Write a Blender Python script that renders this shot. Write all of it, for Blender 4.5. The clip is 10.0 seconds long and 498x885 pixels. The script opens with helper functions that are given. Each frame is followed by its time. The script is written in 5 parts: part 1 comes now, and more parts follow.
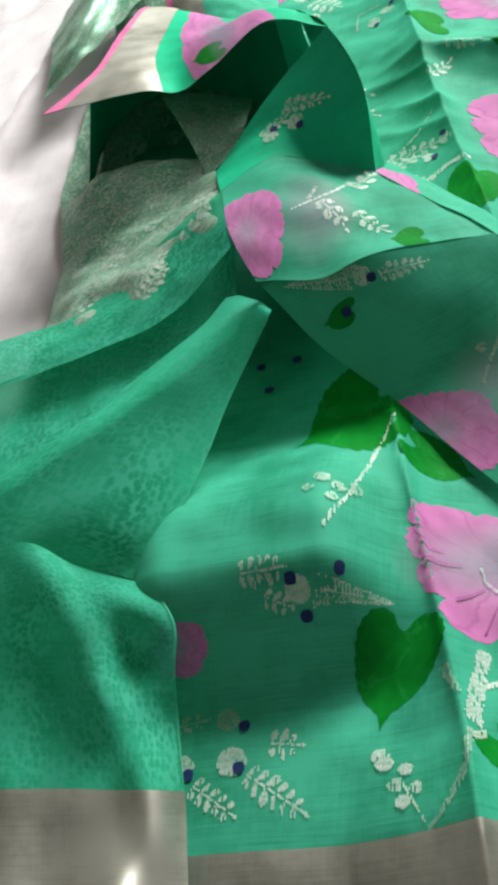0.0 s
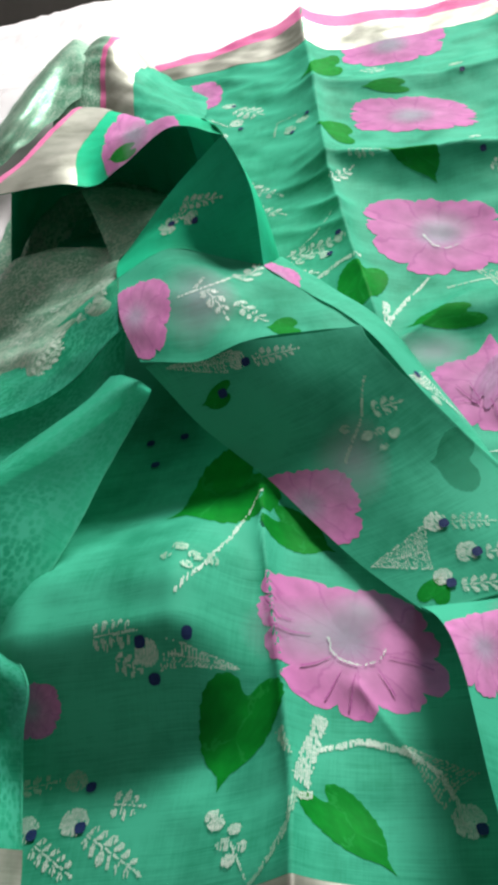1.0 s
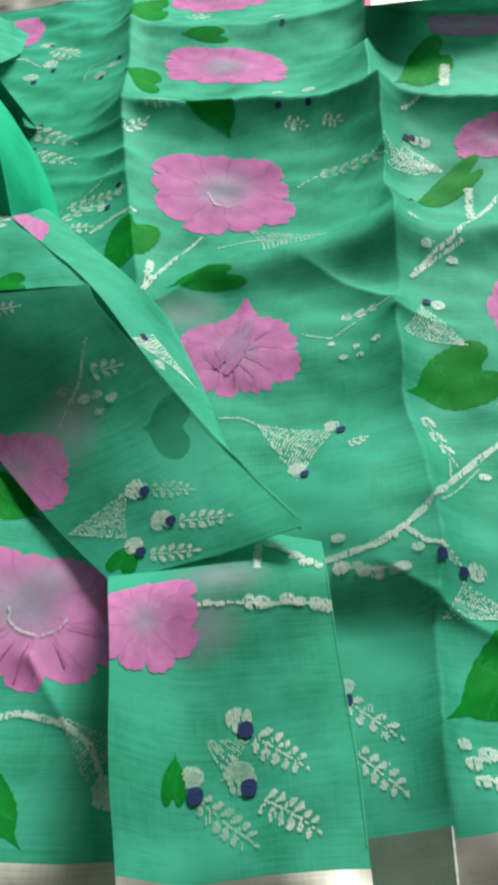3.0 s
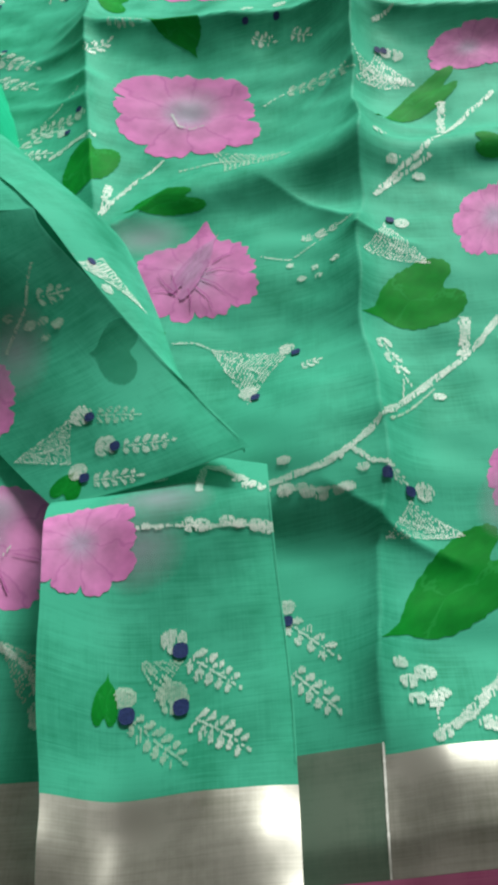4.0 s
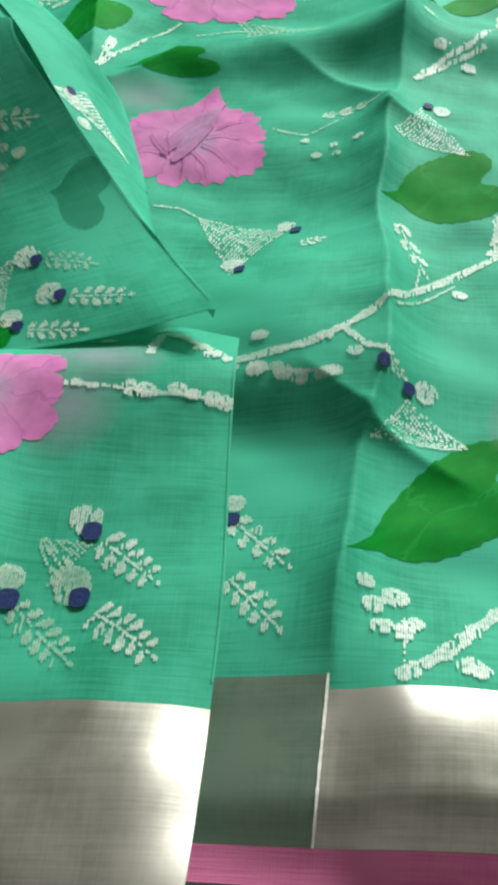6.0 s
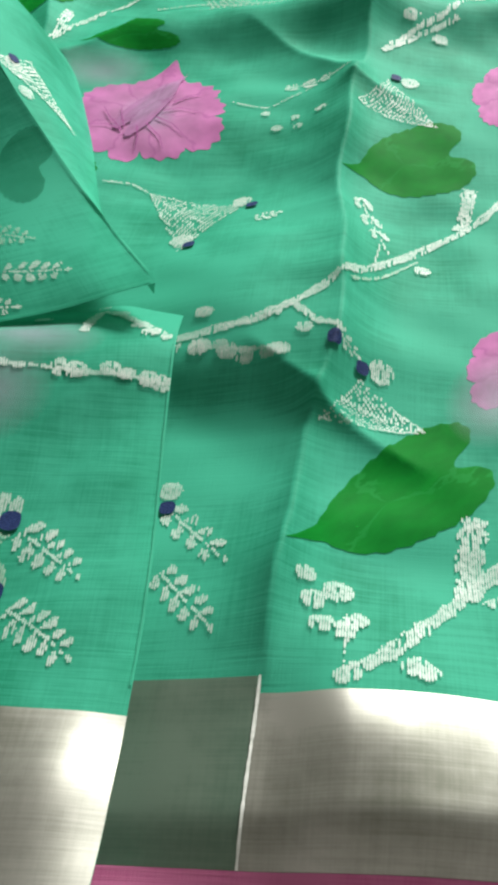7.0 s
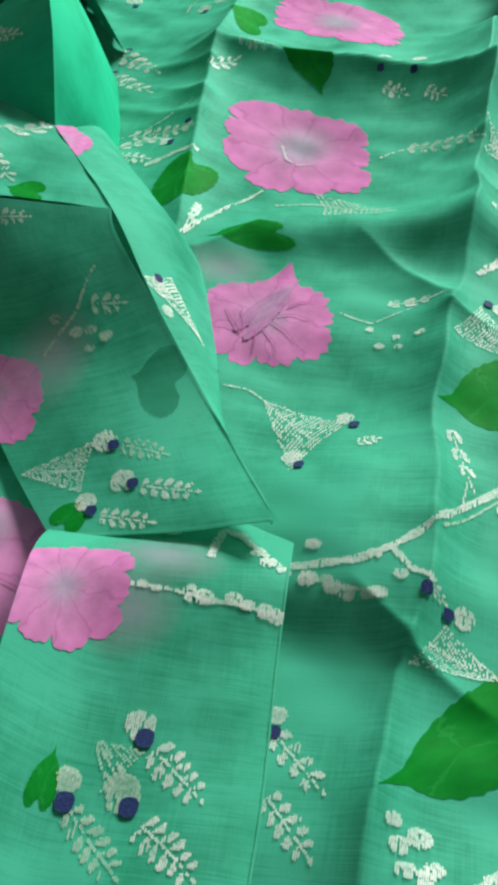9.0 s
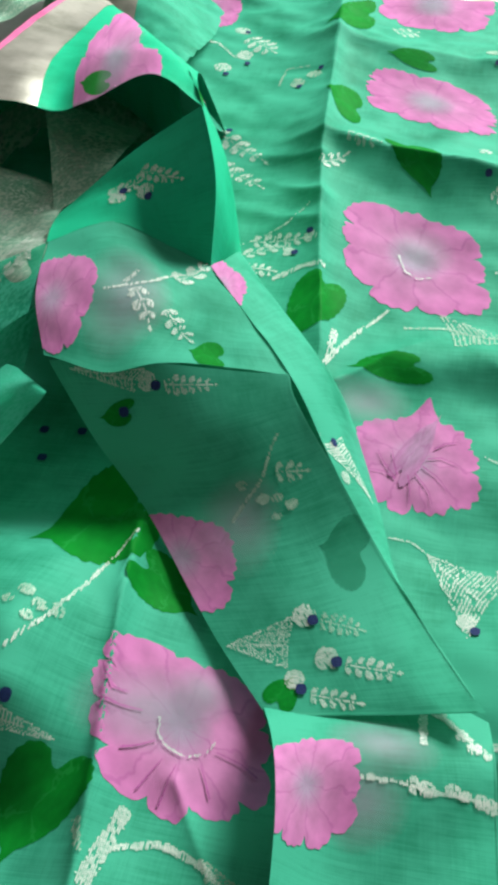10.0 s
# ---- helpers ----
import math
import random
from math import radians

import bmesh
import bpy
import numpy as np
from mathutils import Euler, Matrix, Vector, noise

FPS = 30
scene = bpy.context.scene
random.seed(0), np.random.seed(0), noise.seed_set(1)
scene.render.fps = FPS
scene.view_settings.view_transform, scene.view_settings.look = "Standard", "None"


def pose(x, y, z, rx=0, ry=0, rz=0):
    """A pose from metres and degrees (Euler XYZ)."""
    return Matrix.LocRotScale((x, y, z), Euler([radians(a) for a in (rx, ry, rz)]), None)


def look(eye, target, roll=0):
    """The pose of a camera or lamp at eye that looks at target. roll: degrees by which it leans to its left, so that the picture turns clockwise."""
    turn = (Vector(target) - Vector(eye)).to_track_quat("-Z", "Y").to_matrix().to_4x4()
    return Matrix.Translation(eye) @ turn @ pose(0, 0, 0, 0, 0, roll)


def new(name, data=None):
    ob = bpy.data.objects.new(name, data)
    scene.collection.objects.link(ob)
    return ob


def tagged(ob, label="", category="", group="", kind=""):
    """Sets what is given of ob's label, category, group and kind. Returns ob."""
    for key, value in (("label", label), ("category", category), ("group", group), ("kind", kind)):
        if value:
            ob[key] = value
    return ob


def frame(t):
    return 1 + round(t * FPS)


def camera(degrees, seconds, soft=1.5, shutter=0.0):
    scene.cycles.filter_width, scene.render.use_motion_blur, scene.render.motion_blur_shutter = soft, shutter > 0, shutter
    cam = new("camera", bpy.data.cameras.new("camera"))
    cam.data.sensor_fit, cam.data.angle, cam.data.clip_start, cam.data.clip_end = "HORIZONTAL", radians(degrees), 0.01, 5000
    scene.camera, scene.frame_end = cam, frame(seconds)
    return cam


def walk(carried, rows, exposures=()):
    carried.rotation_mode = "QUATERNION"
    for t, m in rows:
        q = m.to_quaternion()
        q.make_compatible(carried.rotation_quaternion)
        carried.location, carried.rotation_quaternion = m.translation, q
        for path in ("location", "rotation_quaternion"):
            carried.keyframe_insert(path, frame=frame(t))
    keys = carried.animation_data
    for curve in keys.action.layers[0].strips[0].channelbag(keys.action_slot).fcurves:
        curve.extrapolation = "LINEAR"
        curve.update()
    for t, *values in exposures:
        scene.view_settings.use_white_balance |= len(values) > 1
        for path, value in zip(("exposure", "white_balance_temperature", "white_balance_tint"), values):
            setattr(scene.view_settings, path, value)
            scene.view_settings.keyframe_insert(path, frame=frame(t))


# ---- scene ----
cam = camera(32.40, 10.0, soft=4.2)
PATH = [
    (0.0, 0.0008, -0.0022, 0.3774, 40.68, 12.70, 0.32),
    (0.5, 0.0372, -0.0209, 0.3762, 42.59, 12.19, -0.83),
    (1.0, 0.0580, -0.0245, 0.3837, 46.06, 10.03, -0.08),
    (1.5, 0.0866, -0.0166, 0.3753, 46.07, 6.79, 1.91),
    (2.0, 0.1270, -0.0151, 0.3718, 45.15, 5.12, 0.61),
    (2.5, 0.1533, -0.0124, 0.3675, 44.19, 4.34, -1.93),
    (4.0, 0.2150, -0.0181, 0.3424, 39.08, 7.00, -2.64),
    (4.5, 0.2193, -0.0167, 0.3159, 38.36, 6.34, -1.99),
    (5.0, 0.2238, -0.0131, 0.2793, 38.12, 4.75, 0.10),
    (6.5, 0.2256, -0.0039, 0.2367, 39.70, 1.80, 4.31),
    (7.0, 0.2446, 0.0030, 0.2222, 39.51, 2.32, 3.61),
    (7.5, 0.2568, 0.0046, 0.2163, 39.28, 3.14, 2.90),
    (8.0, 0.2523, 0.0036, 0.2170, 39.73, 3.24, 3.03),
    (8.5, 0.2336, 0.0126, 0.2540, 40.52, 2.23, 4.88),
    (9.0, 0.2148, 0.0237, 0.3121, 42.52, 0.70, 9.29),
    (9.5, 0.1756, 0.0324, 0.3605, 43.13, -0.18, 10.91),
    (10.0, 0.0881, 0.0756, 0.4149, 38.64, -1.48, 8.22),
]

EXPOSURES = [(0.0, 0.20), (1.0, 0.10), (2.5, -0.10), (4.5, -0.05), (6.5, 0.1), (8.5, 0.1), (9.5, -0.05), (10.0, 0.16)]
walk(cam, [(t, pose(*row)) for t, *row in PATH], EXPOSURES)

# ---- daylight through an assumed, unseen window of the room ----
world = bpy.data.worlds.new("sky")
scene.world = world
world.use_nodes = True
sky = world.node_tree.nodes.new("ShaderNodeTexSky")
sky.sky_type, sky.sun_disc, sky.sun_elevation, sky.sun_rotation = "NISHITA", False, radians(50), radians(30)
world.node_tree.links.new(sky.outputs[0], world.node_tree.nodes["Background"].inputs[0])
world.node_tree.nodes["Background"].inputs[1].default_value = 0.12

WINDOW = (0.55, 2.25, 1.15, 2.32)      # x from, x to, z from, z to, in the far wall
FAR = 2.9
lamp = bpy.data.lights.new("window_daylight", "AREA")
lamp.shape, lamp.size, lamp.size_y, lamp.energy, lamp.color = "RECTANGLE", 1.6, 1.05, 285.0, (1.0, 0.985, 0.96)
new("window_daylight", lamp).matrix_world = look((1.40, FAR + 0.02, 1.74), (0.0, 0.5, 0.0))


# ---- materials ----
def material(name):
    m = bpy.data.materials.new(name)
    m.use_nodes = True
    t = m.node_tree
    return m, t.nodes, t.links, t.nodes["Principled BSDF"], t.nodes["Material Output"]


def node(nodes, kind, **values):
    n = nodes.new(kind)
    for key, value in values.items():
        n.inputs[key].default_value = value
    return n


def ramp(nodes, links, fac, stops):
    r = nodes.new("ShaderNodeValToRGB")
    el = r.color_ramp.elements
    while len(el) < len(stops):
        el.new(0.5)
    for e, (pos, col) in zip(el, stops):
        e.position, e.color = pos, (*col, 1)
    links.new(fac, r.inputs[0])
    return r.outputs[0]


def cloth_material(name, dark, light, clear=0.11, rough=0.62, glow=0.13, thread=1900.0, metal=0.0, bump=0.25, sheen=0.0, see=(1, 1, 1), weave=0.30, spec=0.07, flecks=None):
    """Thin woven cloth: two tones, threads both ways, light that passes through."""
    m, nodes, links, bsdf, out = material(name)
    uv = nodes.new("ShaderNodeUVMap")
    co = nodes.new("ShaderNodeTexCoord")
    big = node(nodes, "ShaderNodeTexNoise", Scale=17.0, Detail=7.0, Roughness=0.62)
    links.new(co.outputs["Object"], big.inputs["Vector"])
    sep = nodes.new("ShaderNodeSeparateXYZ")
    links.new(uv.outputs[0], sep.inputs[0])

    def threads(axis, freq):
        jitter = node(nodes, "ShaderNodeTexNoise", Scale=1.0, Detail=2.0)
        stretch = nodes.new("ShaderNodeCombineXYZ")
        a = nodes.new("ShaderNodeMath"); a.operation = "MULTIPLY"; a.inputs[1].default_value = freq
        b = nodes.new("ShaderNodeMath"); b.operation = "MULTIPLY"; b.inputs[1].default_value = freq * 0.02
        links.new(sep.outputs[axis], a.inputs[0]); links.new(sep.outputs[1 - axis], b.inputs[0])
        links.new(a.outputs[0], stretch.inputs[0]); links.new(b.outputs[0], stretch.inputs[1])
        links.new(stretch.outputs[0], jitter.inputs["Vector"])
        return jitter.outputs["Fac"]

    weft, warp = threads(1, thread), threads(0, thread * 0.8)
    mix = nodes.new("ShaderNodeMath"); mix.operation = "ADD"
    streak = threads(1, thread * 0.28)
    part_sum = nodes.new("ShaderNodeMath"); part_sum.operation = "ADD"
    links.new(streak, part_sum.inputs[0]); links.new(warp, part_sum.inputs[1])
    halves = nodes.new("ShaderNodeMath"); halves.operation = "MULTIPLY"; halves.inputs[1].default_value = 0.6
    links.new(part_sum.outputs[0], halves.inputs[0])
    links.new(weft, mix.inputs[0]); links.new(halves.outputs[0], mix.inputs[1])
    tone = nodes.new("ShaderNodeMath"); tone.operation = "MULTIPLY_ADD"
    tone.inputs[1].default_value = weave
    links.new(mix.outputs[0], tone.inputs[0])
    links.new(big.outputs["Fac"], tone.inputs[2])
    col = ramp(nodes, links, tone.outputs[0], [(0.34 + weave, dark), (min(0.99, 0.60 + weave), light)])
    if flecks:
        wv = node(nodes, "ShaderNodeTexNoise", Scale=38.0, Detail=3.0)
        links.new(uv.outputs[0], wv.inputs["Vector"])
        vo = node(nodes, "ShaderNodeTexVoronoi", Scale=330.0)
        links.new(uv.outputs[0], vo.inputs["Vector"])
        fl = nodes.new("ShaderNodeMath"); fl.operation = "MULTIPLY"
        links.new(wv.outputs["Fac"], fl.inputs[0]); links.new(vo.outputs["Distance"], fl.inputs[1])
        mask = ramp(nodes, links, fl.outputs[0], [(0.20, (0, 0, 0)), (0.38, (1, 1, 1))])
        fm = nodes.new("ShaderNodeMix"); fm.data_type = "RGBA"
        links.new(mask, fm.inputs[0]); links.new(col, fm.inputs[6]); fm.inputs[7].default_value = (*flecks, 1)
        col = fm.outputs[2]
    links.new(col, bsdf.inputs["Base Color"])
    bsdf.inputs["Roughness"].default_value, bsdf.inputs["Metallic"].default_value = rough, metal
    bsdf.inputs["Sheen Weight"].default_value = sheen
    bsdf.inputs["Specular IOR Level"].default_value = spec
    bp = node(nodes, "ShaderNodeBump", Strength=bump, Distance=0.0004)
    links.new(mix.outputs[0], bp.inputs["Height"])
    links.new(bp.outputs[0], bsdf.inputs["Normal"])
    thin = nodes.new("ShaderNodeBsdfTranslucent")
    links.new(col, thin.inputs[0])
    clear_node = nodes.new("ShaderNodeBsdfTransparent")
    clear_node.inputs[0].default_value = (*see, 1)
    m1, m2 = nodes.new("ShaderNodeMixShader"), nodes.new("ShaderNodeMixShader")
    m1.inputs[0].default_value, m2.inputs[0].default_value = glow, clear
    links.new(bsdf.outputs[0], m1.inputs[1]); links.new(thin.outputs[0], m1.inputs[2])
    links.new(m1.outputs[0], m2.inputs[1]); links.new(clear_node.outputs[0], m2.inputs[2])
    links.new(m2.outputs[0], out.inputs["Surface"])
    return m


def print_material(name, edge, middle, line, spokes=9.0, heart=None):
    """A motif printed on the cloth: its own plane coordinates give petals, veins and heart."""
    m, nodes, links, bsdf, out = material(name)
    uv = nodes.new("ShaderNodeUVMap")
    sep = nodes.new("ShaderNodeSeparateXYZ")
    links.new(uv.outputs[0], sep.inputs[0])
    ang = nodes.new("ShaderNodeMath"); ang.operation = "ARCTAN2"
    links.new(sep.outputs[1], ang.inputs[0]); links.new(sep.outputs[0], ang.inputs[1])
    rad = nodes.new("ShaderNodeVectorMath"); rad.operation = "LENGTH"
    links.new(uv.outputs[0], rad.inputs[0])
    noise_ = node(nodes, "ShaderNodeTexNoise", Scale=3.5, Detail=5.0)
    links.new(uv.outputs[0], noise_.inputs["Vector"])
    spin = nodes.new("ShaderNodeMath"); spin.operation = "MULTIPLY_ADD"; spin.inputs[1].default_value = spokes
    links.new(ang.outputs[0], spin.inputs[0])
    wob = nodes.new("ShaderNodeMath"); wob.operation = "MULTIPLY"; wob.inputs[1].default_value = 5.0
    links.new(noise_.outputs["Fac"], wob.inputs[0]); links.new(wob.outputs[0], spin.inputs[2])
    s = nodes.new("ShaderNodeMath"); s.operation = "SINE"
    links.new(spin.outputs[0], s.inputs[0])
    vein = ramp(nodes, links, s.outputs[0], [(0.93, (0, 0, 0)), (0.995, (1, 1, 1))])
    base = ramp(nodes, links, rad.outputs["Value"], [(0.10, heart or middle), (0.42, middle), (0.95, edge)])
    cloud = nodes.new("ShaderNodeMix"); cloud.data_type = "RGBA"; cloud.blend_type = "MULTIPLY"
    shade = ramp(nodes, links, noise_.outputs["Fac"], [(0.3, (0.78, 0.78, 0.78)), (0.7, (1.08, 1.05, 1.08))])
    cloud.inputs[0].default_value = 1.0
    links.new(base, cloud.inputs[6]); links.new(shade, cloud.inputs[7])
    veined = nodes.new("ShaderNodeMix"); veined.data_type = "RGBA"
    fade = nodes.new("ShaderNodeMath"); fade.operation = "MULTIPLY"; fade.inputs[1].default_value = 0.42
    links.new(vein, fade.inputs[0]); links.new(fade.outputs[0], veined.inputs[0])
    links.new(cloud.outputs[2], veined.inputs[6]); veined.inputs[7].default_value = (*line, 1)
    links.new(veined.outputs[2], bsdf.inputs["Base Color"])
    bsdf.inputs["Roughness"].default_value = 0.55
    bsdf.inputs["Specular IOR Level"].default_value = 0.03
    co = nodes.new("ShaderNodeTexCoord")
    weave = node(nodes, "ShaderNodeTexNoise", Scale=1500.0, Detail=2.0)
    links.new(co.outputs["Object"], weave.inputs["Vector"])
    bp = node(nodes, "ShaderNodeBump", Strength=0.25, Distance=0.0004)
    links.new(weave.outputs["Fac"], bp.inputs["Height"]); links.new(bp.outputs[0], bsdf.inputs["Normal"])
    thin = nodes.new("ShaderNodeBsdfTranslucent")
    links.new(veined.outputs[2], thin.inputs[0])
    clear_node = nodes.new("ShaderNodeBsdfTransparent")
    m1, m2 = nodes.new("ShaderNodeMixShader"), nodes.new("ShaderNodeMixShader")
    m1.inputs[0].default_value, m2.inputs[0].default_value = 0.2, 0.14
    links.new(bsdf.outputs[0], m1.inputs[1]); links.new(thin.outputs[0], m1.inputs[2])
    links.new(m1.outputs[0], m2.inputs[1]); links.new(clear_node.outputs[0], m2.inputs[2])
    links.new(m2.outputs[0], out.inputs["Surface"])
    return m


def thread_material(name, low, high, metal, rough, clear):
    """Raised metal thread: every stitch has its own tone, with fine twist along it and a little cloth showing."""
    m, nodes, links, bsdf, out = material(name)
    co = nodes.new("ShaderNodeTexCoord")
    geo = nodes.new("ShaderNodeNewGeometry")
    fine = node(nodes, "ShaderNodeTexNoise", Scale=1400.0, Detail=2.0)
    wide = node(nodes, "ShaderNodeTexNoise", Scale=85.0, Detail=3.0)
    for n in (fine, wide):
        links.new(co.outputs["Object"], n.inputs["Vector"])
    add = nodes.new("ShaderNodeMath"); add.operation = "MULTIPLY_ADD"; add.inputs[1].default_value = 1.3
    links.new(geo.outputs["Random Per Island"], add.inputs[0]); links.new(wide.outputs["Fac"], add.inputs[2])
    half = nodes.new("ShaderNodeMath"); half.operation = "MULTIPLY_ADD"; half.inputs[1].default_value = 0.5
    links.new(fine.outputs["Fac"], half.inputs[0]); links.new(add.outputs[0], half.inputs[2])
    third = nodes.new("ShaderNodeMath"); third.operation = "MULTIPLY"; third.inputs[1].default_value = 1 / 2.8
    links.new(half.outputs[0], third.inputs[0])
    links.new(ramp(nodes, links, third.outputs[0], [(0.22, low), (0.78, high)]), bsdf.inputs["Base Color"])
    bsdf.inputs["Metallic"].default_value, bsdf.inputs["Roughness"].default_value = metal, rough
    bp = node(nodes, "ShaderNodeBump", Strength=0.5, Distance=0.0005)
    links.new(half.outputs[0], bp.inputs["Height"]); links.new(bp.outputs[0], bsdf.inputs["Normal"])
    clear_node = nodes.new("ShaderNodeBsdfTransparent")
    gap = ramp(nodes, links, third.outputs[0], [(0.25, (clear, clear, clear)), (0.65, (clear * 0.2, clear * 0.2, clear * 0.2))])
    mx = nodes.new("ShaderNodeMixShader")
    links.new(gap, mx.inputs[0]); links.new(bsdf.outputs[0], mx.inputs[1]); links.new(clear_node.outputs[0], mx.inputs[2])
    links.new(mx.outputs[0], out.inputs["Surface"])
    return m


def plain_material(name, low, high, scale, rough, bump=0.3, depth=0.002):
    m, nodes, links, bsdf, out = material(name)
    co = nodes.new("ShaderNodeTexCoord")
    n1, n2 = node(nodes, "ShaderNodeTexNoise", Scale=scale, Detail=6.0), node(nodes, "ShaderNodeTexNoise", Scale=scale * 12, Detail=3.0)
    for n in (n1, n2):
        links.new(co.outputs["Object"], n.inputs["Vector"])
    add = nodes.new("ShaderNodeMath"); add.operation = "MULTIPLY_ADD"; add.inputs[1].default_value = 0.35
    links.new(n2.outputs["Fac"], add.inputs[0]); links.new(n1.outputs["Fac"], add.inputs[2])
    links.new(ramp(nodes, links, add.outputs[0], [(0.45, low), (0.9, high)]), bsdf.inputs["Base Color"])
    bsdf.inputs["Roughness"].default_value = rough
    bsdf.inputs["Specular IOR Level"].default_value = 0.1
    bp = node(nodes, "ShaderNodeBump", Strength=bump, Distance=depth)
    links.new(add.outputs[0], bp.inputs["Height"]); links.new(bp.outputs[0], bsdf.inputs["Normal"])
    return m


GREEN = cloth_material("green_organza", (0.018, 0.236, 0.132), (0.050, 0.384, 0.242), see=(0.35, 0.95, 0.72))
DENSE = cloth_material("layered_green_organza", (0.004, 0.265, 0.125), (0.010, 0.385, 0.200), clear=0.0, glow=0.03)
SHEER = cloth_material("single_green_organza", (0.014, 0.300, 0.165), (0.050, 0.500, 0.310), clear=0.24, glow=0.42, see=(0.35, 0.95, 0.72), flecks=(0.075, 0.54, 0.36))
SILVER = cloth_material("silver_zari_band", (0.24, 0.25, 0.20), (0.47, 0.47, 0.41), clear=0.03, rough=0.50, glow=0.02, thread=1500.0, metal=0.92, bump=0.05, weave=0.16)
# greener reverse of the band, its tone also darkened for the fold's shade
SHADED_REVERSE = cloth_material("shaded_band_reverse", (0.09, 0.16, 0.11), (0.19, 0.27, 0.20), clear=0.03, rough=0.42, glow=0.03, thread=1500.0, metal=0.6, bump=0.05, weave=0.16)
PINK_EDGE = cloth_material("pink_selvedge", (0.52, 0.10, 0.25), (0.66, 0.19, 0.36), clear=0.03, rough=0.6, glow=0.15)
BROCADE = cloth_material("silvery_green_brocade", (0.07, 0.27, 0.16), (0.22, 0.44, 0.31), clear=0.05, rough=0.34, glow=0.10, metal=0.25, bump=0.4, flecks=(0.40, 0.56, 0.44))
FLOWER = print_material("pink_print", (0.60, 0.20, 0.45), (0.56, 0.23, 0.44), (0.36, 0.09, 0.28), 9.0, (0.40, 0.30, 0.42))
LEAF = print_material("leaf_print", (0.003, 0.215, 0.018), (0.004, 0.240, 0.022), (0.02, 0.31, 0.06), 3.0)
ZARI = thread_material("silver_thread", (0.24, 0.44, 0.34), (0.76, 0.79, 0.72), 0.05, 0.60, 0.75)
DULL = thread_material("muted_thread", (0.12, 0.36, 0.24), (0.50, 0.60, 0.48), 0.05, 0.55, 0.85)
# near-white colour that stands in for light on the hem crease
CREASE_LIGHT = plain_material("painted_crease_light", (0.62, 0.66, 0.58), (0.78, 0.80, 0.74), 500.0, 0.5)
NAVY = plain_material("navy_thread", (0.008, 0.018, 0.065), (0.016, 0.034, 0.115), 900.0, 0.6)
SHEET = plain_material("white_cotton", (0.58, 0.55, 0.56), (0.66, 0.63, 0.64), 40.0, 0.8, 0.25, 0.002)
# dark paint of the unseen room, chosen to keep fill light low
PLASTER = plain_material("low_bounce_wall_paint", (0.18, 0.175, 0.165), (0.23, 0.22, 0.21), 3.0, 0.85)
FLOORING = plain_material("dark_floor", (0.03, 0.025, 0.02), (0.06, 0.05, 0.04), 6.0, 0.5)
WOOD = plain_material("painted_wood", (0.70, 0.69, 0.66), (0.78, 0.77, 0.74), 12.0, 0.5)


def wash_material(name, colour, most=0.34, from_=0.10):
    """A faint printed bloom that thins out to nothing at its rim."""
    m, nodes, links, bsdf, out = material(name)
    uv = nodes.new("ShaderNodeUVMap")
    rad = nodes.new("ShaderNodeVectorMath"); rad.operation = "LENGTH"
    links.new(uv.outputs[0], rad.inputs[0])
    thin = ramp(nodes, links, rad.outputs["Value"], [(from_, (most, most, most)), (0.98, (0, 0, 0))])
    bsdf.inputs["Base Color"].default_value = (*colour, 1)
    bsdf.inputs["Roughness"].default_value = 0.6
    clear_node = nodes.new("ShaderNodeBsdfTransparent")
    mx = nodes.new("ShaderNodeMixShader")
    links.new(thin, mx.inputs[0]); links.new(clear_node.outputs[0], mx.inputs[1]); links.new(bsdf.outputs[0], mx.inputs[2])
    links.new(mx.outputs[0], out.inputs["Surface"])
    return m


WASH = wash_material("lavender_wash", (0.27, 0.29, 0.34), 0.46)


def ghost_material(name, colour, part_of=0.4):
    """A print on the layer below, showing faintly through."""
    m, nodes, links, bsdf, out = material(name)
    co = nodes.new("ShaderNodeTexCoord")
    cloud = node(nodes, "ShaderNodeTexNoise", Scale=60.0, Detail=4.0)
    links.new(co.outputs["Object"], cloud.inputs["Vector"])
    fade = ramp(nodes, links, cloud.outputs["Fac"], [(0.3, (part_of * 0.6,) * 3), (0.7, (part_of,) * 3)])
    bsdf.inputs["Base Color"].default_value = (*colour, 1)
    bsdf.inputs["Roughness"].default_value = 0.6
    bsdf.inputs["Specular IOR Level"].default_value = 0.05
    clear_node = nodes.new("ShaderNodeBsdfTransparent")
    mx = nodes.new("ShaderNodeMixShader")
    links.new(fade, mx.inputs[0]); links.new(clear_node.outputs[0], mx.inputs[1]); links.new(bsdf.outputs[0], mx.inputs[2])
    links.new(mx.outputs[0], out.inputs["Surface"])
    return m


UNDER = ghost_material("leaf_showing_through", (0.002, 0.14, 0.06), 0.42)


def film_material(name):
    """Clear thin plastic film with bright creases."""
    m, nodes, links, bsdf, out = material(name)
    bsdf.inputs["Base Color"].default_value = (0.80, 0.79, 0.80, 1)
    bsdf.inputs["Roughness"].default_value = 0.18
    bsdf.inputs["Specular IOR Level"].default_value = 0.9
    clear_node = nodes.new("ShaderNodeBsdfTransparent")
    mx = nodes.new("ShaderNodeMixShader")
    mx.inputs[0].default_value = 0.62
    links.new(bsdf.outputs[0], mx.inputs[1]); links.new(clear_node.outputs[0], mx.inputs[2])
    links.new(mx.outputs[0], out.inputs["Surface"])
    return m


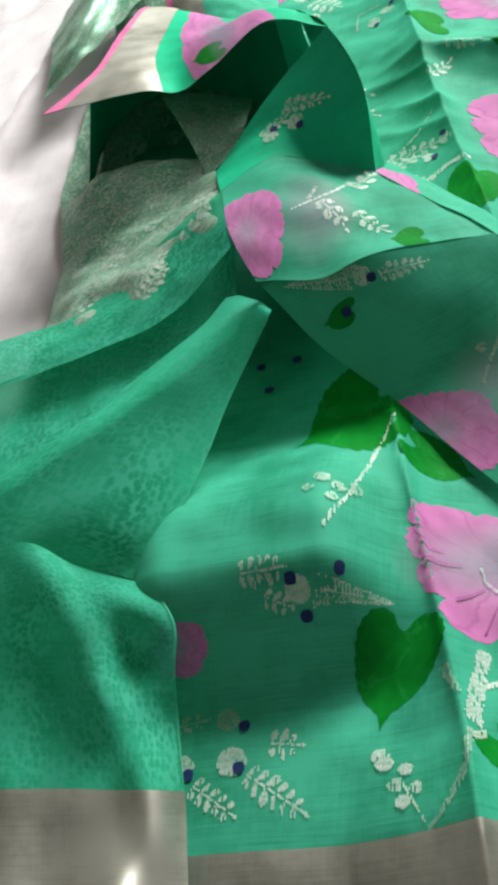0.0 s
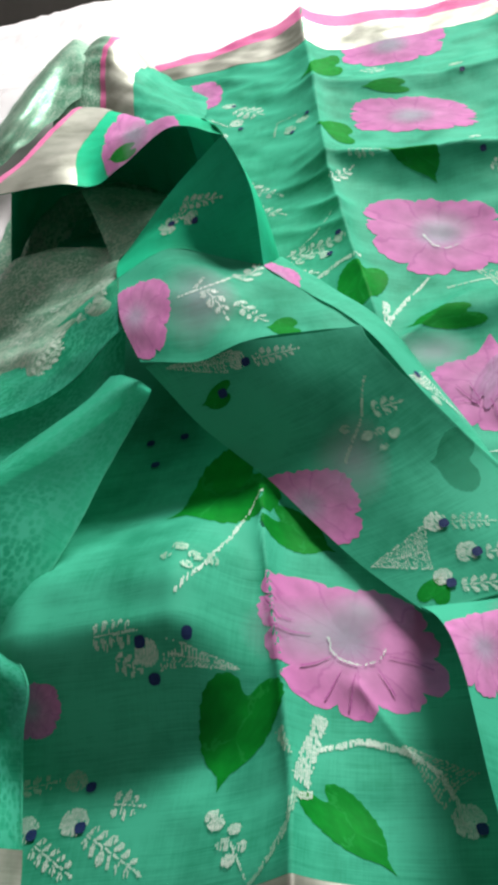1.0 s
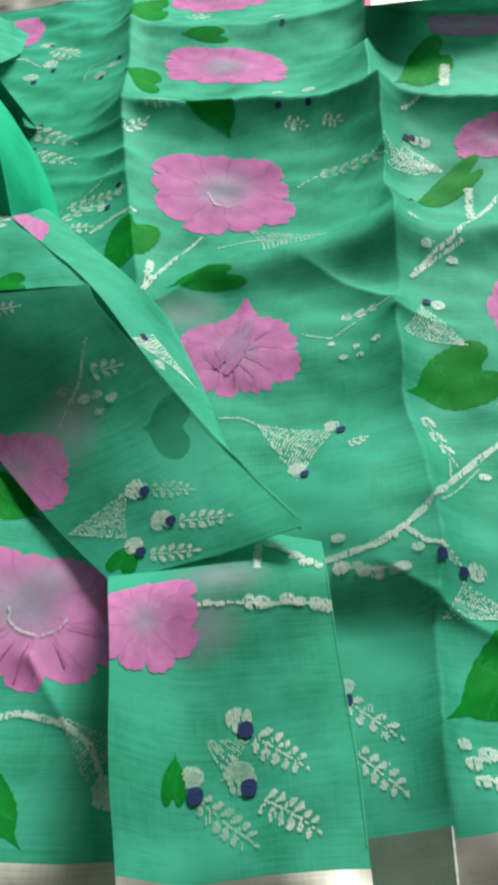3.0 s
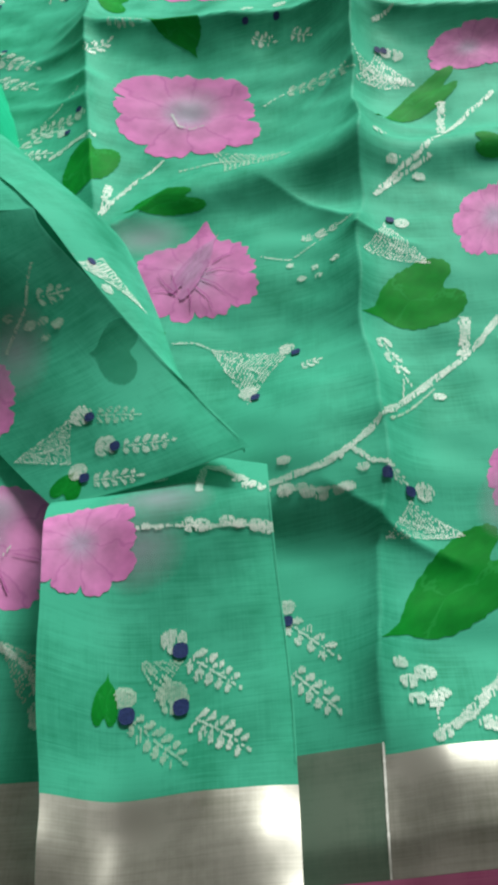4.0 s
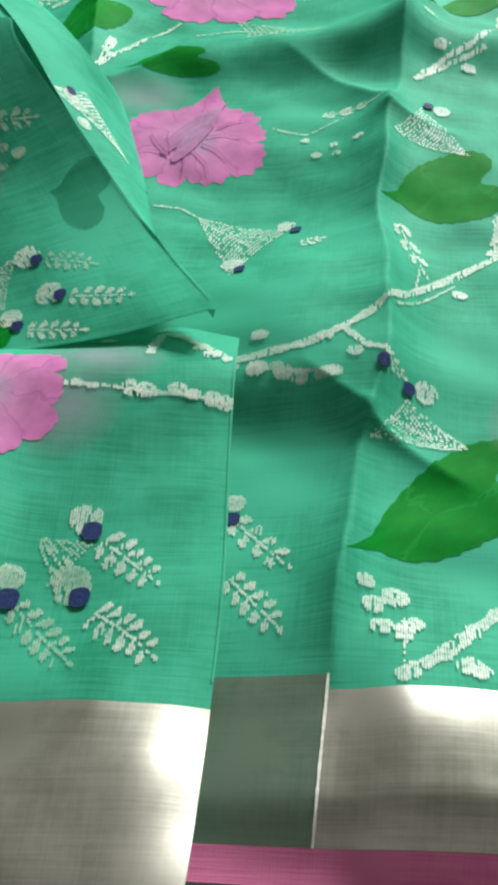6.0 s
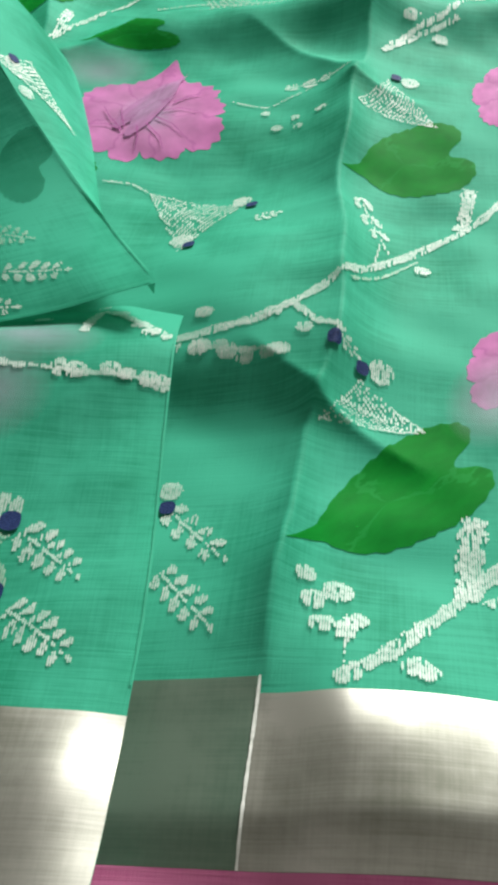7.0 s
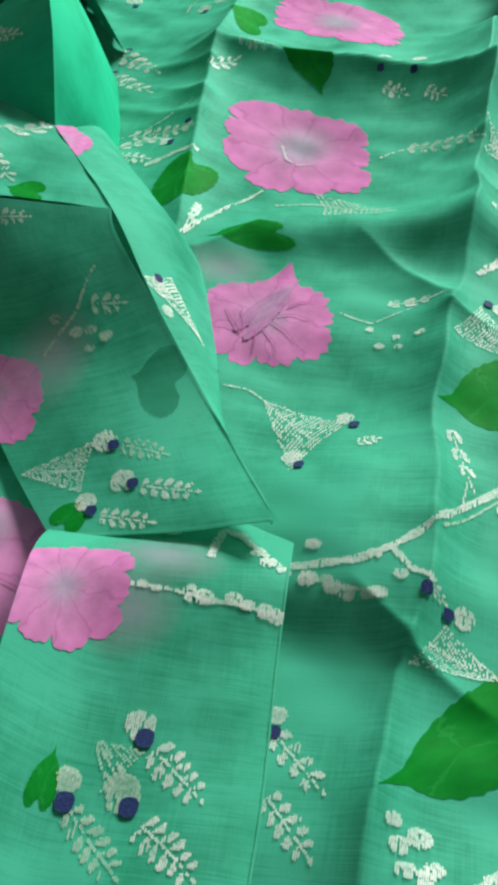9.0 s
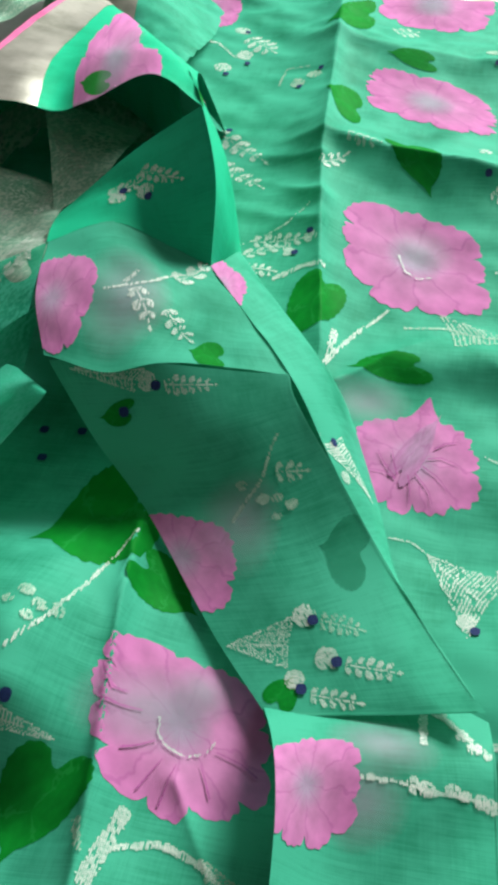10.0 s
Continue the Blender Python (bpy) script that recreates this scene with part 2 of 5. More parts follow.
FILM = film_material("clear_plastic")
MAUVE = print_material("mauve_print", (0.44, 0.20, 0.38), (0.40, 0.24, 0.38), (0.30, 0.08, 0.25), 3.0)
VEIN = plain_material("plum_line", (0.26, 0.06, 0.20), (0.36, 0.10, 0.28), 600.0, 0.7)
# lighter green, with the glint of folded edges put into its colour
EDGE_LIGHT = cloth_material("painted_edge_light", (0.02, 0.34, 0.19), (0.08, 0.46, 0.30), clear=0.25, glow=0.2)

# ---- cloth: where every sheet of the sari lies ----
def ease(a, b, x):
    t = np.clip((x - a) / (b - a), 0, 1)
    return t * t * (3 - 2 * t)


def crease(d, left, right):
    """A sharp ridge: d metres across it, falling off over left and right."""
    return np.exp(-np.where(d < 0, -d / left, d / right))


def waves(x, y, size, seed):
    """Soft uneven relief, about -1 to 1."""
    rng = np.random.RandomState(seed)
    z = 0 * x
    for _ in range(7):
        a, f, p = rng.uniform(0, 6.28), rng.uniform(0.6, 1.7) * 6.28 / size, rng.uniform(0, 6.28)
        z = z + np.sin(f * (x * np.cos(a) + y * np.sin(a)) + p + 0.7 * np.sin(0.5 * f * (y * np.cos(a) - x * np.sin(a)) + 2 * p))
    return z / 4.0


def wrinkle(x, y, a, b, high, wide):
    """A short pinched wrinkle from a to b."""
    dx, dy = b[0] - a[0], b[1] - a[1]
    t = ((x - a[0]) * dx + (y - a[1]) * dy) / (dx * dx + dy * dy)
    far = np.hypot(x - a[0] - np.clip(t, 0, 1) * dx, y - a[1] - np.clip(t, 0, 1) * dy)
    return high * np.exp(-far / wide) * np.clip(1.25 - t, 0.2, 1)


def field_height(x, y):
    z = -0.014 + 0 * x
    k1 = np.interp(y, [0.05, 0.15, 0.258, 0.43, 0.54, 0.617, 0.70, 0.906, 1.02], [0.230, 0.239, 0.254, 0.262, 0.280, 0.282, 0.288, 0.304, 0.298])
    k1 = k1 + 0.0025 * np.sin(31 * y) + 0.0012 * np.sin(83 * y + 1)
    z = z + (1 + 0.25 * np.sin(47 * y + 2)) * np.interp(y, [0.05, 0.2, 0.26, 0.33, 0.45, 0.6, 0.72, 0.9, 1.1], [0.016, 0.017, 0.014, 0.023, 0.012, 0.026, 0.026, 0.018, 0.01]) * crease(x - k1, np.interp(y, [0.2, 0.3], [0.018, 0.032]), 0.016) * ease(0.085, 0.15, y)
    # at the hem the fold is a broad round ridge, its crease low on the shaded side
    d = x - k1
    z = z + 0.019 * (1 - ease(0.085, 0.15, y)) * (0.60 * ease(-0.075, 0.004, d) + 0.40 * ease(-0.002, 0.022, d)) * (1 - ease(0.02, 0.13, d))
    k2 = np.interp(y, [0.50, 0.6, 0.72, 0.98, 1.106], [0.087, 0.077, 0.067, 0.065, 0.062])
    z = z + 0.020 * ease(0.40, 0.55, y) * crease(x - k2, 0.035, 0.018)
    k0 = np.interp(y, [0.108, 0.147, 0.205, 0.278, 0.335], [0.011, 0.012, 0.009, 0.002, 0.0])
    z = z + 0.027 * (1 - ease(0.30, 0.42, y)) * crease(x - k0, 0.038, 0.022)
    # the cross creases of the folded cloth
    z = z + 0.030 * ease(0.0, 0.12, x) * crease(0.735 - 0.19 * (x - 0.08) - y, 0.05, 0.028)
    z = z + 0.014 * ease(0.0, 0.1, x) * crease(0.93 - 0.1 * (x - 0.08) - y, 0.05, 0.03)
    z = z + 0.012 * np.exp(-((y - 0.505 - 0.08 * (x - 0.2)) / 0.022) ** 2) * ease(0.1, 0.16, x)
    z = z + 0.014 * ease(0.195, 0.238, y) * (1 - ease(0.24, 0.34, y)) * np.exp(-((x - 0.215) / 0.045) ** 2)
    z = z - 0.010 * np.exp(-((x - 0.205) / 0.05) ** 2 - ((y - 0.36) / 0.04) ** 2)
    for a, b, high, wide in (((0.246, 0.207), (0.284, 0.184), 0.005, 0.006), ((0.246, 0.210), (0.222, 0.232), 0.005, 0.007), ((0.262, 0.44), (0.205, 0.50), 0.007, 0.012),
                             ((0.10, 0.472), (0.165, 0.525), 0.006, 0.010), ((0.262, 0.43), (0.30, 0.415), 0.005, 0.007), ((0.282, 0.56), (0.33, 0.545), 0.006, 0.009),
                             ((0.282, 0.62), (0.24, 0.585), 0.005, 0.009), ((0.075, 0.66), (0.02, 0.69), 0.005, 0.008), ((0.07, 0.71), (0.0, 0.73), 0.005, 0.008),
                             ((0.072, 0.63), (0.0, 0.65), 0.004, 0.008), ((0.0, 0.33), (0.012, 0.11), 0.003, 0.003), ((0.045, 0.20), (0.09, 0.125), 0.004, 0.006)):
        z = z + wrinkle(x, y, a, b, high, wide)
    # the swell near the front hem
    z = z + 0.050 * ease(0.162, 0.224, y) * (1 - ease(0.24, 0.36, y)) * (1 - ease(-0.045, 0.012, x)) * ease(-0.185, -0.120, x)
    z = z + 0.006 * np.exp(-((x + 0.09) / 0.04) ** 2 - ((y - 0.11) / 0.05) ** 2)
    z = z + 0.0016 * waves(0.35 * x, y, 0.030, 9) * (1 - ease(0.04, 0.075, x)) * ease(0.5, 0.58, y)
    z = z + 0.014 * (1 - ease(0.085, 0.15, y)) * np.interp(x - k0, [-0.055, 0.0, 0.02, 0.06], [0, 1, 0.9, 0])
    flat = 0.3 + 0.7 * ease(0.09, 0.16, y)
    z = z + flat * 0.0026 * waves(x, y, 0.14, 3) + flat * 0.0008 * waves(x, y, 0.04, 5)
    z = z + 0.0010 * np.sin(95 * x + 0.4) * np.exp(-((y - 0.06) / 0.05) ** 2) * ease(0.21, 0.25, x)
    z = -0.0195 + (z + 0.0195) * (0.40 + 0.60 * ease(0.02, 0.13, y))
    tilt = 0.15 * np.maximum(0.106 - y, 0) * ease(0.225, 0.275, x) + 0.0006 * waves(x, y, 0.06, 8) * (1 - ease(0.09, 0.11, y))
    z = np.maximum(z, -0.0195 + 0.002 * waves(x, y, 0.2, 4)) + tilt
    # the selvedge drops to the bed
    return -0.0195 + (z + 0.0195) * (0.08 + 0.92 * ease(0.044, 0.070, y))


def field_place(u, v):
    y = 0.047 + 1.078 * v
    left = -0.30 + 0.165 * v
    x = left + (0.62 - left) * u
    y = y + ease(0.93, 1.0, v) * np.interp(x, [-0.14, -0.08, -0.015, 0.06, 0.15, 0.20, 0.40], [0.0, 0.018, 0.045, 0.058, 0.062, 0.045, 0.02])
    return np.stack([x, y, field_height(x, y)], -1)


def spline(p, s):
    """Points p (n, ...) blended at s in 0..1 along the first axis."""
    n = len(p) - 1
    k = np.clip((s * n).astype(int), 0, n - 1)
    f = (s * n - k)[:, None]
    e = np.concatenate([2 * p[:1] - p[1:2], p, 2 * p[-1:] - p[-2:-1]])
    return e[k], e[k + 1], e[k + 2], e[k + 3], f


def blend(a, b, c, d, f):
    return 0.5 * (2 * b + (c - a) * f + (2 * a - 5 * b + 4 * c - d) * f * f + (3 * b - a - 3 * c + d) * f ** 3)


def draped(rows, relief=0.0012, size=0.06, seed=1):
    """A sheet hung over a net of knots: rows from near to far, each from left to right."""
    net = np.array(rows, float)

    def place(u, v):
        shape = np.shape(u)
        u, v = np.clip(np.ravel(u), 0, 1), np.clip(np.ravel(v), 0, 1)
        m = net.shape[1] - 1
        k = np.clip((u * m).astype(int), 0, m - 1)
        f = (u * m - k)[:, None]
        e = np.concatenate([2 * net[:, :1] - net[:, 1:2], net, 2 * net[:, -1:] - net[:, -2:-1]], 1)
        g = np.concatenate([2 * e[:1] - e[1:2], e, 2 * e[-1:] - e[-2:-1]], 0)
        n = net.shape[0] - 1
        j = np.clip((v * n).astype(int), 0, n - 1)
        h = (v * n - j)[:, None]
        lines = [blend(g[j + i, k], g[j + i, k + 1], g[j + i, k + 2], g[j + i, k + 3], f) for i in range(4)]
        p = blend(*lines, h)
        p[:, 2] += relief * waves(p[:, 0], p[:, 1], size, seed)
        return p.reshape(*shape, 3)

    return place


SHEETS = {
    "field": field_place,
    "folded_panel": draped([
        [(0.099, 0.030, 0.006), (0.125, 0.030, -0.003), (0.165, 0.030, 0.003), (0.196, 0.030, 0.010)],
        [(0.100, 0.080, 0.016), (0.125, 0.080, -0.002), (0.165, 0.080, 0.005), (0.197, 0.080, 0.001)],
        [(0.096, 0.130, 0.025), (0.125, 0.128, 0.002), (0.165, 0.130, 0.001), (0.198, 0.132, 0.000)],
        [(0.094, 0.180, 0.030), (0.122, 0.180, 0.007), (0.165, 0.180, 0.002), (0.196, 0.180, 0.002)],
        [(0.089, 0.216, 0.020), (0.120, 0.218, 0.013), (0.160, 0.222, 0.010), (0.195, 0.226, 0.006)],
        [(0.080, 0.250, -0.012), (0.115, 0.256, -0.012), (0.150, 0.262, -0.011), (0.194, 0.266, -0.010)]], 0.0012, 0.05, 11),
    "diagonal_fold": draped([
        [(0.085, 0.236, -0.003), (0.131, 0.242, 0.003), (0.188, 0.246, 0.018)],
        [(0.049, 0.279, -0.003), (0.103, 0.287, 0.007), (0.150, 0.310, 0.007)],
        [(0.001, 0.341, 0.008), (0.060, 0.347, 0.020), (0.105, 0.368, 0.031)],
        [(-0.035, 0.373, 0.025), (0.020, 0.376, 0.044), (0.078, 0.400, 0.050)],
        [(-0.066, 0.401, 0.058), (0.005, 0.403, 0.064), (0.072, 0.414, 0.056)]], 0.0008, 0.06, 12),
    "fold_side": draped([
        [(0.186, 0.249, 0.017), (0.185, 0.250, 0.013), (0.184, 0.251, 0.008)],
        [(0.149, 0.311, 0.007), (0.150, 0.314, 0.002), (0.151, 0.317, -0.006)],
        [(0.105, 0.369, 0.031), (0.117, 0.381, 0.016), (0.130, 0.393, -0.010)],
        [(0.072, 0.415, 0.056), (0.090, 0.445, 0.030), (0.103, 0.472, -0.012)],
        [(0.040, 0.462, 0.054), (0.054, 0.500, 0.032), (0.062, 0.534, -0.012)],
        [(0.010, 0.503, 0.053), (0.022, 0.548, 0.030), (0.020, 0.590, -0.012)]], 0.0010, 0.05, 13),
    "gathered_top": draped([
        [(-0.068, 0.401, 0.061), (-0.030, 0.393, 0.063), (0.005, 0.404, 0.064), (0.072, 0.415, 0.056)],
        [(-0.083, 0.440, 0.070), (-0.030, 0.455, 0.074), (0.010, 0.455, 0.060), (0.042, 0.458, 0.054)],
        [(-0.089, 0.486, 0.072), (-0.053, 0.510, 0.075), (-0.015, 0.506, 0.062), (0.011, 0.504, 0.053)]], 0.0010, 0.05, 14),
    "roll": draped([
        [(-0.090, 0.486, 0.072), (-0.053, 0.509, 0.075), (-0.015, 0.506, 0.063), (0.011, 0.503, 0.054)],
        [(-0.094, 0.510, 0.068), (-0.060, 0.533, 0.078), (-0.028, 0.526, 0.083), (0.010, 0.528, 0.102)],
        [(-0.100, 0.545, 0.052), (-0.076, 0.556, 0.070), (-0.040, 0.572, 0.098), (-0.007, 0.577, 0.121)]], 0.0008, 0.05, 15),
    "roll_side": draped([
        [(0.011, 0.503, 0.054), (0.015, 0.522, 0.022), (0.016, 0.545, -0.013)],
        [(0.010, 0.528, 0.102), (0.017, 0.552, 0.048), (0.020, 0.580, -0.013)],
        [(-0.007, 0.577, 0.121), (0.005, 0.606, 0.064), (0.010, 0.632, -0.012)],
        [(-0.028, 0.640, 0.110), (-0.020, 0.675, 0.052), (-0.012, 0.705, -0.013)]], 0.0015, 0.05, 16),
    "canopy": draped([
        [(-0.231, 0.616, 0.085), (-0.155, 0.617, 0.086), (-0.126, 0.632, 0.073), (-0.094, 0.617, 0.093), (-0.050, 0.620, 0.115), (-0.007, 0.577, 0.121)],
        [(-0.200, 0.680, 0.080), (-0.168, 0.700, 0.074), (-0.136, 0.705, 0.068), (-0.100, 0.690, 0.084), (-0.056, 0.680, 0.100), (-0.018, 0.620, 0.114)],
        [(-0.197, 0.800, 0.058), (-0.168, 0.800, 0.052), (-0.142, 0.790, 0.052), (-0.108, 0.760, 0.060), (-0.066, 0.730, 0.075), (-0.026, 0.670, 0.092)],
        [(-0.190, 0.905, 0.035), (-0.168, 0.905, 0.030), (-0.140, 0.880, 0.030), (-0.106, 0.840, 0.034), (-0.070, 0.785, 0.045), (-0.028, 0.710, 0.060)],
        [(-0.200, 0.960, -0.012), (-0.170, 0.960, -0.012), (-0.140, 0.940, -0.012), (-0.106, 0.890, -0.012), (-0.065, 0.830, -0.012), (-0.020, 0.760, -0.012)]], 0.0004, 0.05, 17),
    "back_loop": draped([
        [(-0.235, 0.860, -0.005), (-0.200, 0.900, 0.022), (-0.160, 0.905, 0.024), (-0.110, 0.850, 0.026), (-0.060, 0.780, 0.040)],
        [(-0.228, 0.960, 0.022), (-0.195, 1.000, 0.052), (-0.160, 0.985, 0.056), (-0.115, 0.930, 0.030), (-0.060, 0.850, 0.018)],
        [(-0.218, 1.050, 0.014), (-0.186, 1.075, 0.044), (-0.150, 1.050, 0.048), (-0.112, 1.000, 0.010), (-0.060, 0.930, -0.008)],
        [(-0.205, 1.100, -0.012), (-0.180, 1.120, -0.012), (-0.146, 1.120, -0.012), (-0.110, 1.080, -0.014), (-0.060, 1.000, -0.015)]], 0.0015, 0.04, 18),
    "brocade_end": draped([
        [(-0.246, 0.420, 0.000), (-0.210, 0.410, 0.022), (-0.155, 0.405, 0.042), (-0.087, 0.440, 0.066)],
        [(-0.244, 0.470, -0.006), (-0.205, 0.472, 0.018), (-0.150, 0.470, 0.045), (-0.088, 0.483, 0.072)],
        [(-0.243, 0.550, -0.008), (-0.200, 0.560, 0.010), (-0.150, 0.560, 0.028), (-0.100, 0.545, 0.052)],
        [(-0.250, 0.610, -0.002), (-0.205, 0.615, 0.026), (-0.150, 0.605, 0.036), (-0.102, 0.580, 0.040)],
        [(-0.262, 0.680, -0.012), (-0.215, 0.660, -0.017), (-0.150, 0.645, -0.017), (-0.085, 0.630, -0.017)],
        [(-0.252, 0.880, -0.012), (-0.205, 0.890, 0.002), (-0.150, 0.880, 0.000), (-0.080, 0.860, -0.005)],
        [(-0.205, 1.080, -0.015), (-0.175, 1.080, -0.010), (-0.140, 1.060, -0.010), (-0.080, 1.000, -0.012)]], 0.0022, 0.045, 19),
    "tongue": draped([
        [(-0.107, 0.548, 0.047), (-0.092, 0.552, 0.056), (-0.078, 0.558, 0.064)],
        [(-0.128, 0.612, 0.052), (-0.105, 0.625, 0.048), (-0.078, 0.632, 0.045)],
        [(-0.150, 0.672, 0.052), (-0.120, 0.690, 0.040), (-0.080, 0.700, 0.020)]], 0.0008, 0.04, 20),
    "sheer_drape": draped([
        [(-0.275, 0.254, 0.020), (-0.231, 0.242, 0.035), (-0.198, 0.239, 0.042), (-0.163, 0.232, 0.034), (-0.131, 0.224, 0.025)],
        [(-0.257, 0.280, 0.040), (-0.210, 0.269, 0.050), (-0.172, 0.258, 0.052), (-0.140, 0.248, 0.044), (-0.121, 0.248, 0.030)],
        [(-0.222, 0.287, 0.046), (-0.182, 0.296, 0.058), (-0.148, 0.297, 0.064), (-0.121, 0.298, 0.052), (-0.102, 0.294, 0.034)],
        [(-0.161, 0.323, 0.054), (-0.139, 0.326, 0.062), (-0.118, 0.327, 0.068), (-0.099, 0.330, 0.058), (-0.086, 0.336, 0.040)],
        [(-0.106, 0.366, 0.060), (-0.095, 0.364, 0.066), (-0.082, 0.365, 0.069), (-0.072, 0.368, 0.064), (-0.065, 0.376, 0.050)],
        [(-0.086, 0.390, 0.062), (-0.078, 0.385, 0.066), (-0.072, 0.380, 0.067), (-0.065, 0.376, 0.066), (-0.060, 0.377, 0.058)]], 0.0010, 0.05, 21),
    "front_drape": draped([
        [(-0.237, 0.081, -0.006), (-0.193, 0.078, 0.000), (-0.167, 0.077, 0.000), (-0.135, 0.072, 0.020), (-0.123, 0.075, 0.006), (-0.111, 0.076, -0.004)],
        [(-0.246, 0.136, 0.006), (-0.201, 0.133, 0.008), (-0.174, 0.132, 0.006), (-0.145, 0.128, 0.010), (-0.126, 0.124, 0.019), (-0.113, 0.127, 0.006)],
        [(-0.256, 0.190, 0.016), (-0.207, 0.184, 0.018), (-0.179, 0.181, 0.020), (-0.152, 0.174, 0.028), (-0.138, 0.179, 0.014), (-0.115, 0.173, 0.022)],
        [(-0.266, 0.229, 0.018), (-0.206, 0.218, 0.036), (-0.177, 0.216, 0.045), (-0.159, 0.212, 0.037), (-0.137, 0.205, 0.033), (-0.115, 0.198, 0.030)],
        [(-0.276, 0.260, 0.016), (-0.225, 0.250, 0.036), (-0.190, 0.242, 0.048), (-0.168, 0.232, 0.038), (-0.148, 0.226, 0.032), (-0.130, 0.221, 0.028)]], 0.0010, 0.05, 22),
    "under_drape": draped([
        [(-0.292, 0.272, 0.000), (-0.224, 0.289, 0.030), (-0.172, 0.314, 0.040), (-0.123, 0.344, 0.044), (-0.083, 0.379, 0.045)],
        [(-0.310, 0.334, -0.000), (-0.246, 0.356, 0.012), (-0.186, 0.367, 0.024), (-0.128, 0.379, 0.036), (-0.084, 0.404, 0.044)],
        [(-0.328, 0.397, 0.000), (-0.254, 0.401, 0.014), (-0.186, 0.395, 0.034), (-0.127, 0.404, 0.046), (-0.082, 0.442, 0.062)]], 0.0012, 0.05, 23),
    "brocade_loop": draped([
        [(-0.291, 0.798, 0.015), (-0.251, 0.834, 0.028), (-0.218, 0.875, 0.036), (-0.189, 0.917, 0.042)],
        [(-0.283, 0.841, 0.030), (-0.247, 0.908, 0.052), (-0.217, 1.038, 0.056), (-0.193, 1.012, 0.052)],
        [(-0.329, 1.000, -0.012), (-0.308, 1.161, -0.012), (-0.271, 1.284, -0.012), (-0.235, 1.241, -0.012)]], 0.0012, 0.04, 26),
    "sheer_strip": draped([
        [(-0.326, 0.382, 0.004), (-0.248, 0.388, 0.022), (-0.182, 0.385, 0.040), (-0.124, 0.395, 0.052), (-0.082, 0.423, 0.072)],
        [(-0.327, 0.398, 0.010), (-0.252, 0.408, 0.022), (-0.190, 0.413, 0.034), (-0.132, 0.429, 0.052), (-0.085, 0.451, 0.074)],
        [(-0.339, 0.425, 0.002), (-0.266, 0.449, 0.010), (-0.204, 0.448, 0.022), (-0.146, 0.471, 0.046), (-0.088, 0.482, 0.075)]], 0.0008, 0.05, 27),
    # added side and back of the hollow, there to keep light out
    "hollow_light_block": draped([
        [(-0.236, 0.655, -0.014), (-0.225, 0.760, -0.014), (-0.170, 0.800, -0.014), (-0.100, 0.770, -0.014), (-0.040, 0.690, -0.014)],
        [(-0.214, 0.650, 0.040), (-0.205, 0.760, 0.030), (-0.168, 0.800, 0.022), (-0.100, 0.765, 0.030), (-0.045, 0.690, 0.045)],
        [(-0.200, 0.650, 0.076), (-0.196, 0.760, 0.060), (-0.164, 0.800, 0.048), (-0.100, 0.760, 0.056), (-0.048, 0.690, 0.084)]], 0.0008, 0.05, 25),
    "far_flap": draped([
        [(0.300, 0.854, 0.030), (0.331, 0.839, 0.034), (0.363, 0.837, 0.036), (0.399, 0.851, 0.036), (0.471, 0.875, 0.034)],
        [(0.319, 0.949, 0.022), (0.354, 0.945, 0.026), (0.392, 0.945, 0.028), (0.435, 0.975, 0.026), (0.508, 0.997, 0.024)],
        [(0.344, 1.077, 0.004), (0.383, 1.080, 0.006), (0.428, 1.087, 0.006), (0.477, 1.111, 0.004), (0.555, 1.144, 0.000)]], 0.0010, 0.05, 24),
}

panel_flat = SHEETS["folded_panel"]


def panel_place(u, v):
    """The folded panel, its stiff silver hem gently cockled."""
    p = panel_flat(u, v)
    p[..., 2] += 0.0018 * waves(p[..., 0], p[..., 1], 0.055, 41) * (1 - ease(0.07, 0.10, p[..., 1]))
    return p


SHEETS["folded_panel"] = panel_place


# ---- builders ----
def part(name, verts, faces, mat, parent=None, uvs=None, label="", smooth=True, runs=()):
    """One mesh object, under a thing or a part of it."""
    me = bpy.data.meshes.new(name)
    me.from_pydata([tuple(v) for v in verts], list(runs), faces)
    me.materials.append(mat)
    if smooth:
        me.polygons.foreach_set("use_smooth", [True] * len(me.polygons))
    if uvs is not None:
        loops = np.zeros(len(me.loops), int)
        me.loops.foreach_get("vertex_index", loops)
        me.uv_layers.new(name="UVMap").data.foreach_set("uv", np.asarray(uvs, float)[loops].ravel())
    me.validate()
    ob = new(name, me)
    ob.parent = parent
    return tagged(ob, label)


def grid(n, m):
    return [(j * n + i, j * n + i + 1, (j + 1) * n + i + 1, (j + 1) * n + i) for j in range(m - 1) for i in range(n - 1)]


def place_on(sheet, uv, lift):
    """Points of a sheet at uv, raised off it by lift along its normal."""
    uv = np.clip(np.asarray(uv, float), 0, 1)
    f, h = SHEETS[sheet], 1e-3
    p = f(uv[:, 0], uv[:, 1])
    a = np.clip(uv + (h, 0), 0, 1), np.clip(uv - (h, 0), 0, 1)
    b = np.clip(uv + (0, h), 0, 1), np.clip(uv - (0, h), 0, 1)
    du = f(a[0][:, 0], a[0][:, 1]) - f(a[1][:, 0], a[1][:, 1])
    dv = f(b[0][:, 0], b[0][:, 1]) - f(b[1][:, 0], b[1][:, 1])
    n = np.cross(du, dv)
    n /= np.linalg.norm(n, axis=1)[:, None] + 1e-12
    n[n[:, 2] < 0] *= -1
    return p + lift * n


